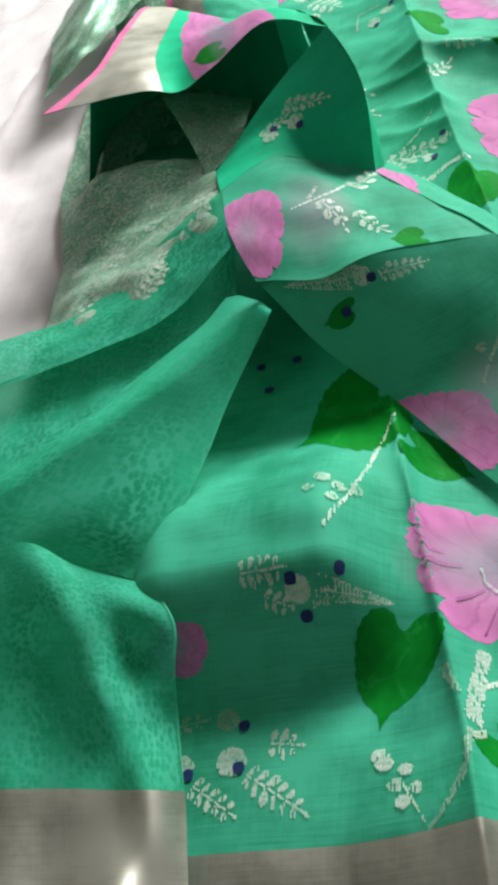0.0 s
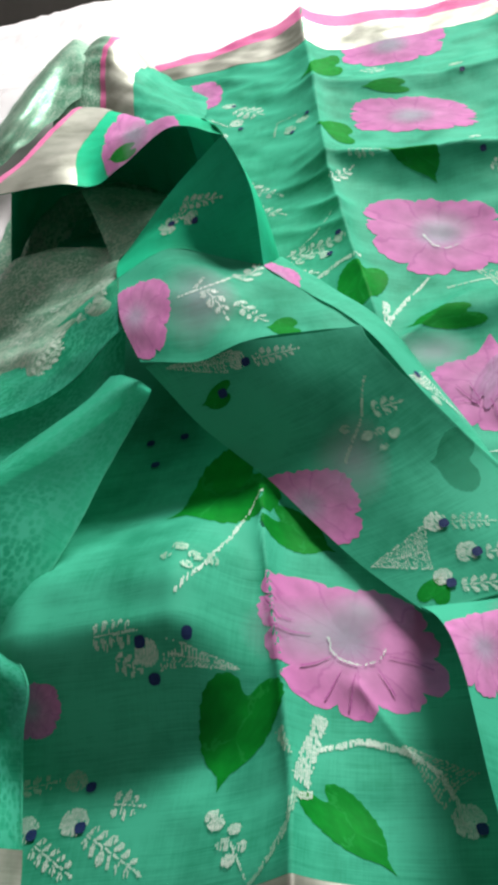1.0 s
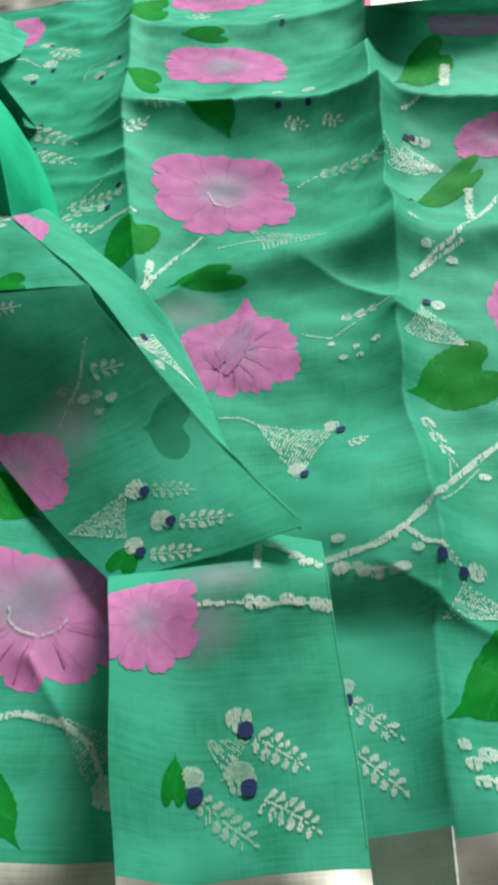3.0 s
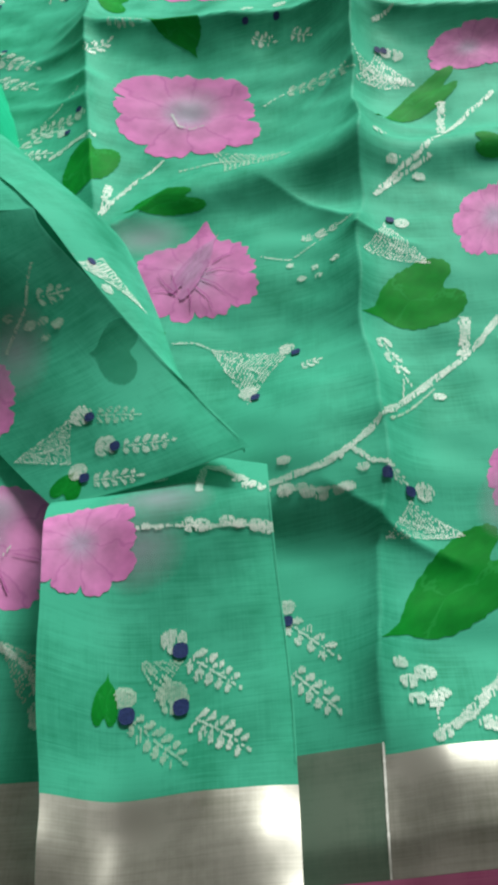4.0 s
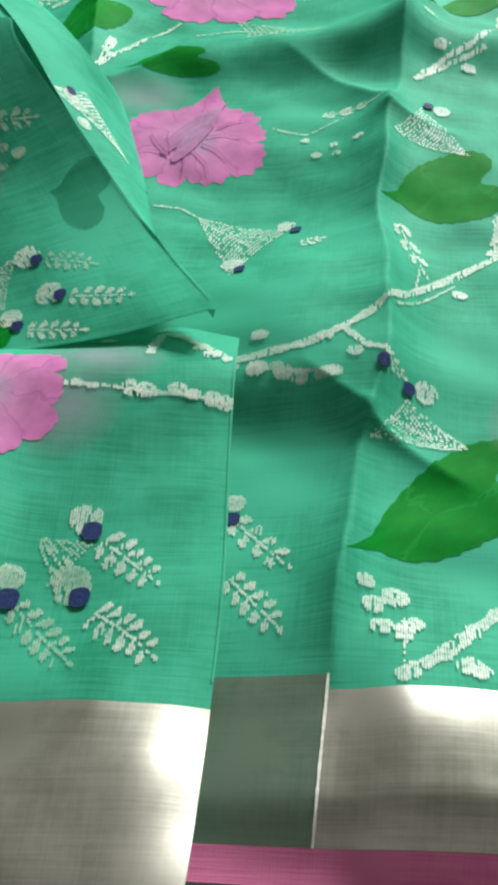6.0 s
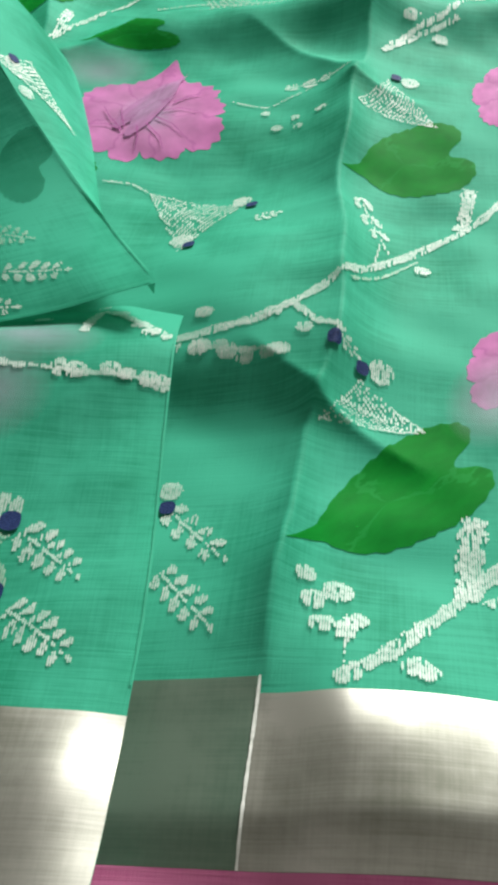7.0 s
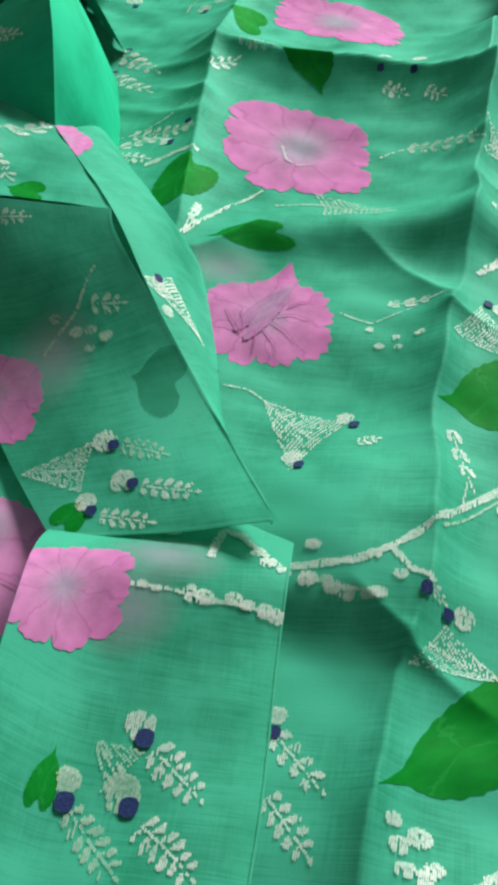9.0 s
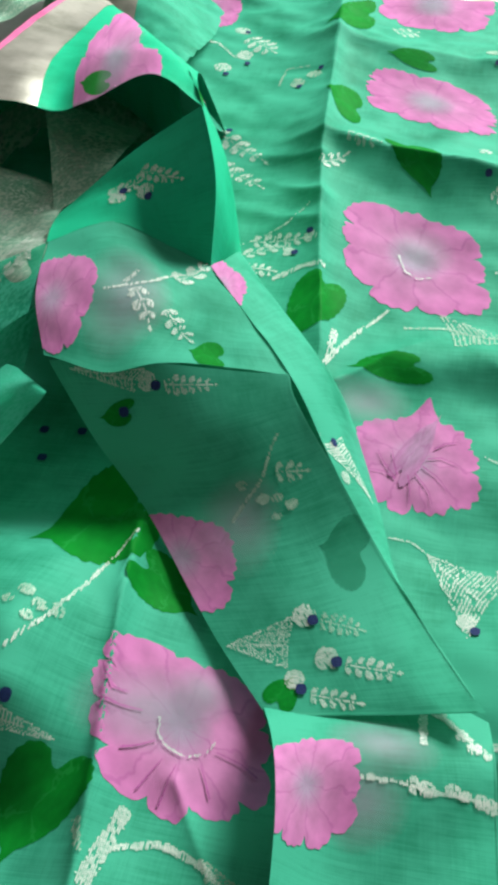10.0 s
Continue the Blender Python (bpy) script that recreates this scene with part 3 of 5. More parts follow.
def sizes(sheet):
    s = np.linspace(0, 1, 30)
    half = np.full(30, 0.5)
    f = SHEETS[sheet]
    along = [np.linalg.norm(np.diff(f(*q), axis=0), axis=1).sum() for q in ((s, half), (half, s))]
    return np.array(along)


SIZE = {name: sizes(name) for name in SHEETS}


def sheet_part(sheet, n, m, mat, parent, label="", span=(0, 1, 0, 1), lift=0.0, name=None):
    us, vs = np.linspace(span[0], span[1], n), np.linspace(span[2], span[3], m)
    if sheet == "field":      # closer mesh where the creases lie
        us = np.interp(np.linspace(0, 1, n), [0, 0.20, 0.78, 1], [0, 0.30, 0.70, 1]) * (span[1] - span[0]) + span[0]
        vs = vs if m < 100 else np.interp(np.linspace(0, 1, m), [0, 0.62, 1], [0, 0.46, 1])
    u, v = np.meshgrid(us, vs)
    uv = np.stack([u.ravel(), v.ravel()], 1)
    return part(name or sheet, place_on(sheet, uv, lift), grid(n, m), mat, parent, uv * SIZE[sheet], label)


PARTS, rng = {}, random.Random(7)


PITCH, STEP = 0.00075, 0.0007      # spacing of the raised threads, and the weft step at which they end


def woven(name, sheet, uv, faces, mat, lift):
    """A motif worked in raised thread: upright stitches side by side, stepped at their ends."""
    q = uv * SIZE[sheet]
    far = sheet == "field" and np.mean(uv[:, 1]) > 0.40
    px, py = (PITCH * 1.5, STEP * 1.5) if far else (PITCH, STEP)
    lo, hi = np.floor(q.min(0) / (px, py)).astype(int), np.ceil(q.max(0) / (px, py)).astype(int)
    n, m = hi - lo + 1
    cx, cy = np.meshgrid((lo[0] + np.arange(n) + 0.5) * px, (lo[1] + np.arange(m) + 0.5) * py, indexing="ij")
    full = np.zeros((n, m), bool)
    for f in faces:
        p = q[list(f)]
        i0, j0 = np.maximum(np.floor(p.min(0) / (px, py)).astype(int) - lo - 1, 0)
        i1, j1 = np.ceil(p.max(0) / (px, py)).astype(int) - lo + 2
        x, y = cx[i0:i1, j0:j1], cy[i0:i1, j0:j1]
        odd = np.zeros(x.shape, bool)
        for a, b in zip(p, np.roll(p, -1, 0)):
            if a[1] != b[1]:
                odd ^= ((a[1] > y) != (b[1] > y)) & (x < (b[0] - a[0]) * (y - a[1]) / (b[1] - a[1]) + a[0])
        full[i0:i1, j0:j1] |= odd
    pts, quads, runs = [], [], []
    for i in range(n):
        j = 0
        while j < m:
            if not full[i, j]:
                j += 1
                continue
            k = j
            limit = rng.randint(3, 6)
            while k < m and full[i, k] and k - j < limit:
                k += 1
            rim = j == 0 or i in (0, n - 1) or not full[max(i - 1, 0), j] or not full[min(i + 1, n - 1), j]
            if rng.random() > (0.20 if rim else 0.08):
                x = (lo[0] + i + 0.5 + rng.uniform(-0.08, 0.08)) * px
                y0, y1 = (lo[1] + j + rng.uniform(-0.35, 0.1)) * py, (lo[1] + k + rng.uniform(-0.3, 0.25)) * py
                w, lean = px * rng.uniform(0.36, 0.45), px * rng.uniform(-0.12, 0.12)
                runs.append(len(pts))
                for h in range(4):
                    y, bow = y0 + (y1 - y0) * h / 3, (0.55, 1.0, 1.0, 0.55)[h]
                    pts += [(x - w * bow + lean * h / 3, y), (x + w * bow + lean * h / 3, y)]
                    if h:
                        e = len(pts)
                        quads.append((e - 4, e - 3, e - 1, e - 2))
            j = k
    if not pts:
        return None
    flat = np.array(pts) / SIZE[sheet]
    quads = [f for f in quads if flat[list(f)].min() > -0.004 and flat[list(f)].max() < 1.004]
    if quads:
        # the thread runs on from stitch to stitch
        return part(name, place_on(sheet, flat, lift), quads, mat, PARTS[sheet], np.array(pts), runs=[(a + 6, b) for a, b in zip(runs, runs[1:])])


def stamp(name, sheet, uv, faces, mat, local, lift):
    """A motif laid on a sheet; what would lie past the sheet's rim is cut off at the rim."""
    uv = np.asarray(uv, float)
    if mat in (ZARI, DULL):
        return woven(name, sheet, uv, faces, mat, lift)
    keep = []
    for f in faces:
        q = uv[list(f)]
        if (q.max(0) <= 0).any() or (q.min(0) >= 1).any():
            continue
        keep.append(f)
    if keep:
        return part(name, place_on(sheet, uv, lift), keep, mat, PARTS[sheet], local)


def fan(radius, rings, n, centre=(0.0, 0.0)):
    """A disc of rings with the outline radius(angle)."""
    pts, faces = [centre], []
    for r in range(1, rings + 1):
        for k in range(n):
            a = 2 * math.pi * k / n
            x, y = radius(a)
            f = r / rings
            pts.append((centre[0] + (x - centre[0]) * f, centre[1] + (y - centre[1]) * f))
    for k in range(n):
        faces.append((0, 1 + k, 1 + (k + 1) % n))
    for r in range(rings - 1):
        for k in range(n):
            a, b = 1 + r * n + k, 1 + r * n + (k + 1) % n
            faces.append((a, a + n, b + n, b))
    return np.array(pts), faces


def lay(sheet, c, a, b, pts):
    return np.array(c) + pts[:, :1] * np.array(a) + pts[:, 1:2] * np.array(b)


def flower(sheet, c, a, b, petals=8, spike=0.0, seed=1, mat=None):
    r = random.Random(seed)
    top = [math.radians(v) for v in (22, 78, 100, 158)]
    low = [math.radians(158 + 224 * (k + (r.uniform(-0.2, 0.2) if 0 < k < petals - 3 else 0)) / (petals - 3)) for k in range(1, petals - 2)]
    cuts = top + low
    size = [r.uniform(0.93, 1.07) for _ in cuts]
    frill = [(r.uniform(0.006, 0.013), r.randint(21, 47), r.uniform(0, 6)) for _ in range(4)]

    def rim(t):
        t = t + 2 * math.pi if t < cuts[0] else t
        k = max(i for i in range(len(cuts)) if cuts[i] <= t + 1e-9)
        e = cuts[k + 1] if k + 1 < len(cuts) else cuts[0] + 2 * math.pi
        f, wide = (t - cuts[k]) / max(e - cuts[k], 1e-6), e - cuts[k]
        near = min(f, 1 - f) * wide
        deep = 0.03 if k < 3 else 0.12
        q = size[k % len(size)] * (0.97 + 0.05 * math.sin(math.pi * f)) * (1 - deep * math.exp(-near / 0.035))
        q *= 1.0 + 0.09 * math.sin(2 * t) ** 2 + sum(m * math.sin(n * t + p) for m, n, p in frill)
        if spike:
            q += spike * max(0, 1 - abs(t - 1.32) / 0.20)
        return 1.03 * q * math.cos(t), (0.80 if math.sin(t) > 0 else 0.90) * q * math.sin(t)

    pts, faces = fan(rim, 22, 220)
    return stamp("flower_motif", sheet, lay(sheet, c, a, b, pts), faces, mat or FLOWER, pts, 0.0004 if c[1] > 0.42 else 0.0002)


def leaf(sheet, c, a, b, notch=0.25, seed=1, mat=None, name="leaf_motif", lift=None):
    """A heart-shaped leaf from its tip at -a to its notch at +a."""
    r = random.Random(seed)
    ph = r.uniform(0, 6)

    half = np.array([(0.70, 0.0), (0.98, 0.34), (0.96, 0.74), (0.66, 1.0), (0.26, 0.99), (-0.14, 0.84), (-0.47, 0.52), (-0.70, 0.16), (-1.0, 0.0)])

    def rim(t):
        a = min(t, 2 * math.pi - t) / math.pi * 8
        k = min(int(a), 7)
        e = np.concatenate([half[1:2] * (1, -1), half, half[-1:] + (-0.1, 0)])
        x, y = blend(e[k], e[k + 1], e[k + 2], e[k + 3], a - k)
        return x + 0.010 * math.sin(23 * t + ph), (y if t <= math.pi else -y) * (1 + 0.022 * math.sin(31 * t + ph) + 0.012 * math.sin(67 * t))

    pts, faces = fan(rim, 16, 128, (0.25, 0.0))
    return stamp(name, sheet, lay(sheet, c, a, b, pts), faces, mat or LEAF, pts, lift or (0.0005 if c[1] > 0.42 else 0.00025))


def wash(sheet, c, a, b, lift=0.0003, mat=None):
    pts, faces = fan(lambda t: (math.cos(t), math.sin(t)), 8, 40)
    return stamp("faded_print", sheet, lay(sheet, c, a, b, pts), faces, mat or WASH, pts, lift)


def metres(sheet, c, d):
    """How far a step d in a sheet's plane goes, in metres."""
    p = SHEETS[sheet](np.array([c[0], c[0] + 0.01]), np.array([c[1], c[1]]))
    q = SHEETS[sheet](np.array([c[0], c[0]]), np.array([c[1], c[1] + 0.01]))
    return np.stack([(p[1] - p[0]) / 0.01, (q[1] - q[0]) / 0.01], 1)


def side_step(sheet, c, d, width):
    """The step in the sheet's plane that lies square to d and is width metres long."""
    j = metres(sheet, np.clip(c, 0.01, 0.97), d)
    g = j.T @ j
    w = np.linalg.solve(g + 1e-9 * np.eye(2), np.array([-d[1], d[0]]) * math.sqrt(max(np.linalg.det(g), 1e-12)))
    return w / math.sqrt(max(w @ g @ w, 1e-12)) * width


def resample(pts, n):
    pts = np.array(pts, float)
    s = np.r_[0, np.cumsum(np.linalg.norm(np.diff(pts, axis=0), axis=1))]
    t = np.linspace(0, s[-1], n)
    p = np.stack([np.interp(t, s, pts[:, k]) for k in range(2)], 1)
    for _ in range(2):
        p[1:-1] = (p[:-2] + 2 * p[1:-1] + p[2:]) / 4
    return p


def stem(sheet, pts, width=0.0035, mat=None, taper=0.6, name="branch_motif", lift=0.0006):
    """A woven twig along a line, stepped at its rims as woven thread is."""
    n = 36
    p = resample(pts, n)
    uv, faces = [], []
    for i in range(n):
        d = p[min(i + 1, n - 1)] - p[max(i - 1, 0)]
        w = width * (1 - (1 - taper) * i / n) * rng.uniform(0.55, 1.0) / 2
        s = side_step(sheet, p[i], d, w)
        uv += [p[i] + s, p[i] - s]
        if i:
            faces.append((2 * i - 2, 2 * i - 1, 2 * i + 1, 2 * i))
    return stamp(name, sheet, uv, faces, mat or ZARI, np.array(uv) * 0, lift)


def sprig(sheet, pts, width=0.011, pairs=6, mat=None):
    """A feathery spray: short leaflets in pairs, grown out of one spine."""
    pairs = max(3, round(pairs * 0.8))
    (x0, x1) = np.array(pts[0], float), np.array(pts[-1], float)
    d = x1 - x0
    s = side_step(sheet, (x0 + x1) / 2, d, width * 0.44)
    t = side_step(sheet, (x0 + x1) / 2, d, 0.0005)
    uv, faces = [], []
    for i in range(2 * pairs + 1):
        c = x0 + d * (i // 2 + 0.34 * (i % 2)) / pairs
        uv += [c + t, c - t]
        if i:
            faces.append((2 * i - 2, 2 * i - 1, 2 * i + 1, 2 * i))
    for i in range(pairs):
        shrink = (1.05 - 0.6 * abs((i + 0.4) / pairs - 0.35)) * rng.uniform(0.9, 1.1)
        for k, side in ((0, 1), (1, -1)):
            p = uv[4 * i + k]
            out, along = side * s * shrink, d / pairs * shrink
            first = len(uv)
            uv += [p + along * 0.02, p + out * 0.45 + along * 0.02, p + out * 0.95 + along * 0.22, p + out * 1.12 + along * 0.60,
                   p + out * 0.85 + along * 0.84, p + out * 0.36 + along * 0.72]
            faces.append(tuple(range(first, first + 6)))
    first = len(uv)
    e = 4 * pairs
    uv += [x1 - t * 2.4 + d / pairs * 0.3, x1 + d / pairs * 0.6, x1 + t * 2.4 + d / pairs * 0.3]
    faces.append((e, e + 1, first, first + 1, first + 2))
    return stamp("sprig_motif", sheet, uv, faces, mat or ZARI, np.zeros((len(uv), 2)), 0.0006)


def round_spot(name, sheet, c, radius, mat, lift=0.0007, stretch=1.0):
    s = side_step(sheet, c, np.array([1e-3, 0]), radius)
    t = side_step(sheet, c, s, radius * stretch)
    ph = rng.uniform(0, 6)
    pts, faces = fan(lambda a: ((1 + 0.04 * math.sin(3 * a + ph)) * math.cos(a), (1 + 0.04 * math.sin(4 * a + ph)) * math.sin(a)), 3, 24)
    if mat is NAVY:
        pts = np.sign(pts) * np.abs(pts) ** 0.75
    return stamp(name, sheet, lay(sheet, c, t, s, pts), faces, mat, pts, lift)


def blossom(sheet, pts, radius=0.0060, mat=None):
    """A round woven blossom; a second place is its navy heart."""
    round_spot("blossom_motif", sheet, pts[0], radius, mat or ZARI)
    if len(pts) > 1:
        round_spot("navy_dot", sheet, pts[1], 0.0028, NAVY, 0.0010)


def dots(sheet, pts, radius=0.0030):
    for c in pts:
        round_spot("navy_dot", sheet, c, radius, NAVY, 0.0010)


def buds(sheet, pts, radius=0.0030, mat=None):
    for c in pts:
        round_spot("bud_motif", sheet, c, radius * rng.uniform(0.62, 0.95), mat or ZARI, 0.0009, 1.3)


def plume(sheet, pts, ribs=20, mat=None):
    """A hatched cone of thread on a spine: its tip, the middle of its wide end, and a corner of that end."""
    tip, mid, corner = (np.array(p, float) for p in pts)
    w, d = corner - mid, mid - tip
    ribs = int(ribs * 1.4)
    t = side_step(sheet, (tip + mid) / 2, d, 0.0004)
    uv, faces = [], []
    for i in range(2 * ribs + 1):
        c = tip + d * i / (2 * ribs)
        uv += [c + t, c - t]
        if i:
            faces.append((2 * i - 2, 2 * i - 1, 2 * i + 1, 2 * i))
    for k, side in ((0, 1), (1, -1)):
        rim = []
        for i in range(ribs):
            a, b = 4 * i + k, 4 * i + 2 + k
            reach = side * w * (i + 0.6) / ribs * rng.uniform(0.9, 1.04) + d / ribs * 1.1
            p, q = uv[a], uv[a] + (uv[b] - uv[a]) * rng.uniform(0.6, 1.15)
            for n in range(1, 5):
                first = len(uv)
                uv += [q + reach * n / 4, p + reach * n / 4]
                faces.append((a, b, first, first + 1))
                a, b = first + 1, first
            rim += [first + 1, first]
        edge = [len(uv) + n for n in range(len(rim))]
        out = side * side_step(sheet, mid, d, 0.0007) * (1 if np.dot(side_step(sheet, mid, d, 1.0), w) > 0 else -1)
        uv += [uv[r] + out for r in rim]
        faces += [(rim[n], rim[n + 1], edge[n + 1], edge[n]) for n in range(len(rim) - 1)]
    return stamp("plume_motif", sheet, uv, faces, mat or ZARI, np.zeros((len(uv), 2)), 0.0006)


# ---- the room and the bed ----
def box(name, x0, x1, y0, y1, z0, z1, mat, parent=None, bevel=0.0):
    bm = bmesh.new()
    bmesh.ops.create_cube(bm, size=1)
    bmesh.ops.scale(bm, vec=(x1 - x0, y1 - y0, z1 - z0), verts=bm.verts)
    bmesh.ops.translate(bm, vec=((x0 + x1) / 2, (y0 + y1) / 2, (z0 + z1) / 2), verts=bm.verts)
    if bevel:
        bmesh.ops.bevel(bm, geom=bm.edges[:], offset=bevel, segments=4, affect="EDGES", profile=0.6)
    me = bpy.data.meshes.new(name)
    bm.to_mesh(me)
    bm.free()
    me.materials.append(mat)
    ob = new(name, me)
    ob.parent = parent
    return ob


X0, X1, Y0, Z0, Z1 = -1.6, 3.3, -1.4, -0.55, 2.60
tagged(box("floor", X0 - 0.1, X1 + 0.1, Y0 - 0.1, FAR + 0.15, Z0 - 0.1, Z0, FLOORING), "dark plain floor of the room", "floor", kind="structure")
# ceiling and walls are out of view, added to shape the light
tagged(box("ceiling", X0 - 0.1, X1 + 0.1, Y0 - 0.1, FAR + 0.15, Z1, Z1 + 0.1, PLASTER), "unseen plain ceiling, painted dark to limit bounced light", "ceiling", kind="structure")
tagged(box("wall_west", X0 - 0.1, X0, Y0 - 0.1, FAR + 0.15, Z0, Z1, PLASTER), "unseen plain wall, painted dark to limit bounced light", "wall", kind="structure")
tagged(box("wall_east", X1, X1 + 0.1, Y0 - 0.1, FAR + 0.15, Z0, Z1, PLASTER), "unseen plain wall, painted dark to limit bounced light", "wall", kind="structure")
tagged(box("wall_south", X0, X1, Y0 - 0.1, Y0, Z0, Z1, PLASTER), "unseen plain wall, painted dark to limit bounced light", "wall", kind="structure")
wall = tagged(new("wall_north"), "unseen dark painted wall with an assumed wide window", "wall", kind="structure")
wx0, wx1, wz0, wz1 = WINDOW
for x0, x1, z0, z1 in ((X0, wx0, Z0, Z1), (wx1, X1, Z0, Z1), (wx0, wx1, Z0, wz0), (wx0, wx1, wz1, Z1)):
    box("wall_piece", x0, x1, FAR, FAR + 0.15, z0, z1, PLASTER, wall)
# frame of the assumed window, out of view
window = tagged(new("window_1"), "assumed, unseen window frame of painted wood", "window", kind="structure")
for x0, x1, z0, z1 in ((wx0, wx0 + 0.05, wz0, wz1), (wx1 - 0.05, wx1, wz0, wz1), (wx0 + 0.05, wx1 - 0.05, wz0, wz0 + 0.05), (wx0 + 0.05, wx1 - 0.05, wz1 - 0.05, wz1)):
    box("window_frame", x0, x1, FAR + 0.09, FAR + 0.13, z0, z1, WOOD, window)

bed = tagged(new("bed"), "low bed with a thick mattress under a white sheet", "bed")
box("mattress", -0.95, 1.15, -0.75, 1.50, -0.22, -0.030, SHEET, bed, 0.03)
box("bed_base", -0.93, 1.13, -0.73, 1.47, Z0, -0.22, FLOORING, bed, 0.01)

# the white cotton sheet: soft wrinkles, turned down over the mattress's rim
n, m = 190, 200
u, v = np.meshgrid(np.linspace(-1.0, 1.2, n), np.linspace(-0.8, 1.54, m))
wr = 0.004 * waves(u, v, 0.35, 31) + 0.0022 * waves(u * 2.2, v, 0.10, 32) + 0.0010 * waves(u, v, 0.04, 33)
rim = np.minimum.reduce([u + 1.0, 1.2 - u, v + 0.8, 1.54 - v])
inside = ease(-0.35, -0.24, u) * (1 - ease(0.9, 1.0, u))
zz = -0.0235 + np.minimum(wr, 0.003 + 0.02 * (1 - inside)) - 0.12 * (1 - ease(0.0, 0.06, rim))
zz = np.where((u > -0.23) & (v < 1.20) & (u < 0.7), np.minimum(zz, -0.0215), zz) + 0.008 * (1 - ease(0.020, 0.046, v)) * ease(0.12, 0.20, u)
tagged(part("bed_sheet", np.stack([u, v, zz], -1).reshape(-1, 3), grid(n, m), SHEET), "white wrinkled cotton bed sheet over the mattress", "bed sheet")

# a crumpled clear plastic sleeve on the sheet
n, m = 46, 70
u, v = np.meshgrid(np.linspace(0, 1, n), np.linspace(0, 1, m))
fx, fy = -0.60 + 0.24 * u + 0.07 * v, 0.80 + 0.42 * v - 0.05 * u
fz = -0.012 + 0.008 * np.abs(waves(fx, fy, 0.16, 61)) + 0.0025 * np.abs(waves(fx, fy, 0.07, 62)) + 0.012 * np.sin(np.pi * u) * np.sin(np.pi * v)
tagged(part("plastic_sleeve", np.stack([fx, fy, fz], -1).reshape(-1, 3), grid(n, m), FILM, None), "crumpled clear plastic sleeve lying on the white sheet", "plastic sleeve")

# ---- the sari ----
sari = tagged(new("sari"), "green sheer organza sari with pink flowers, loosely folded on a bed", "sari")
for sheet, n, m, mat, label in (
        ("field", 470, 530, GREEN, "flat green field with pink flowers"), ("folded_panel", 60, 110, GREEN, "folded-over panel with a silver hem"),
        ("diagonal_fold", 80, 90, GREEN, "darker diagonal fold"), ("fold_side", 30, 120, GREEN, "bright side of the diagonal fold"),
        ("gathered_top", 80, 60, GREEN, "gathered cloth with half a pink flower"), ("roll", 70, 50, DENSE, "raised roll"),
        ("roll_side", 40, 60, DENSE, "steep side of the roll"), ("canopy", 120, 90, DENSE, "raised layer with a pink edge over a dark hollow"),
        ("back_loop", 90, 70, GREEN, "rolled loop with a silver band"), ("brocade_end", 90, 140, BROCADE, "silvery brocade end piece"),
        ("tongue", 30, 40, BROCADE, "upright silvery tongue"), ("sheer_drape", 100, 110, SHEER, "sheer unpatterned drape"),
        ("front_drape", 100, 120, SHEER, "sheer drape over the front hem"), ("under_drape", 90, 50, SHEER, "shaded cloth under the drape"),
        ("sheer_strip", 90, 40, SHEER, "sheer strip over the brocade"), ("brocade_loop", 60, 50, BROCADE, "silvery brocade loop at the far edge"), ("hollow_light_block", 60, 30, DENSE, "added layer that blocks light from the hollow under the raised layer"), ("far_flap", 80, 50, GREEN, "folded-back corner with a silver band")):
    PARTS[sheet] = sheet_part(sheet, n, m, mat, sari, label)


def band(sheet, mat, name, span, n, m, lift):
    return sheet_part(sheet, n, m, mat, PARTS[sheet], "", span, lift, name)


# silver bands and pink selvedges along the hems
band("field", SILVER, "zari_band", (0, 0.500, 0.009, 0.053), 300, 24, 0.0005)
tagged(band("field", SHADED_REVERSE, "zari_band", (0.500, 0.574, 0.009, 0.053), 120, 24, 0.0005), "greenish wrong side of the silver band, fold's shade painted in")
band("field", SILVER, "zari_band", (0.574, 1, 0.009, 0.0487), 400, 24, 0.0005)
band("field", PINK_EDGE, "selvedge", (0, 1, 0.0, 0.009), 500, 5, 0.0006)
band("field", SILVER, "zari_band", (0, 1, 0.942, 0.978), 330, 24, 0.0005)
band("field", PINK_EDGE, "selvedge", (0, 1, 0.978, 1.0), 330, 8, 0.0006)
band("folded_panel", SILVER, "zari_band", (0, 1, 0.0, 0.237), 80, 50, 0.0005)
band("front_drape", SILVER, "zari_band", (0, 1, 0.0, 0.25), 120, 50, 0.0005)
band("canopy", SILVER, "zari_band", (0.04, 0.30, 0, 1), 50, 90, 0.0006)
band("canopy", PINK_EDGE, "selvedge", (0.0, 0.04, 0, 1), 8, 90, 0.0007)
band("back_loop", BROCADE, "brocade_band", (0.0, 0.44, 0, 1), 50, 70, 0.0005)
band("back_loop", SILVER, "zari_band", (0.48, 0.66, 0, 1), 40, 70, 0.0006)
band("back_loop", PINK_EDGE, "selvedge", (0.44, 0.48, 0, 1), 8, 70, 0.0007)
band("far_flap", SILVER, "zari_band", (0.045, 0.42, 0, 1), 50, 50, 0.0006)
band("far_flap", PINK_EDGE, "selvedge", (0.0, 0.045, 0, 1), 8, 50, 0.0007)


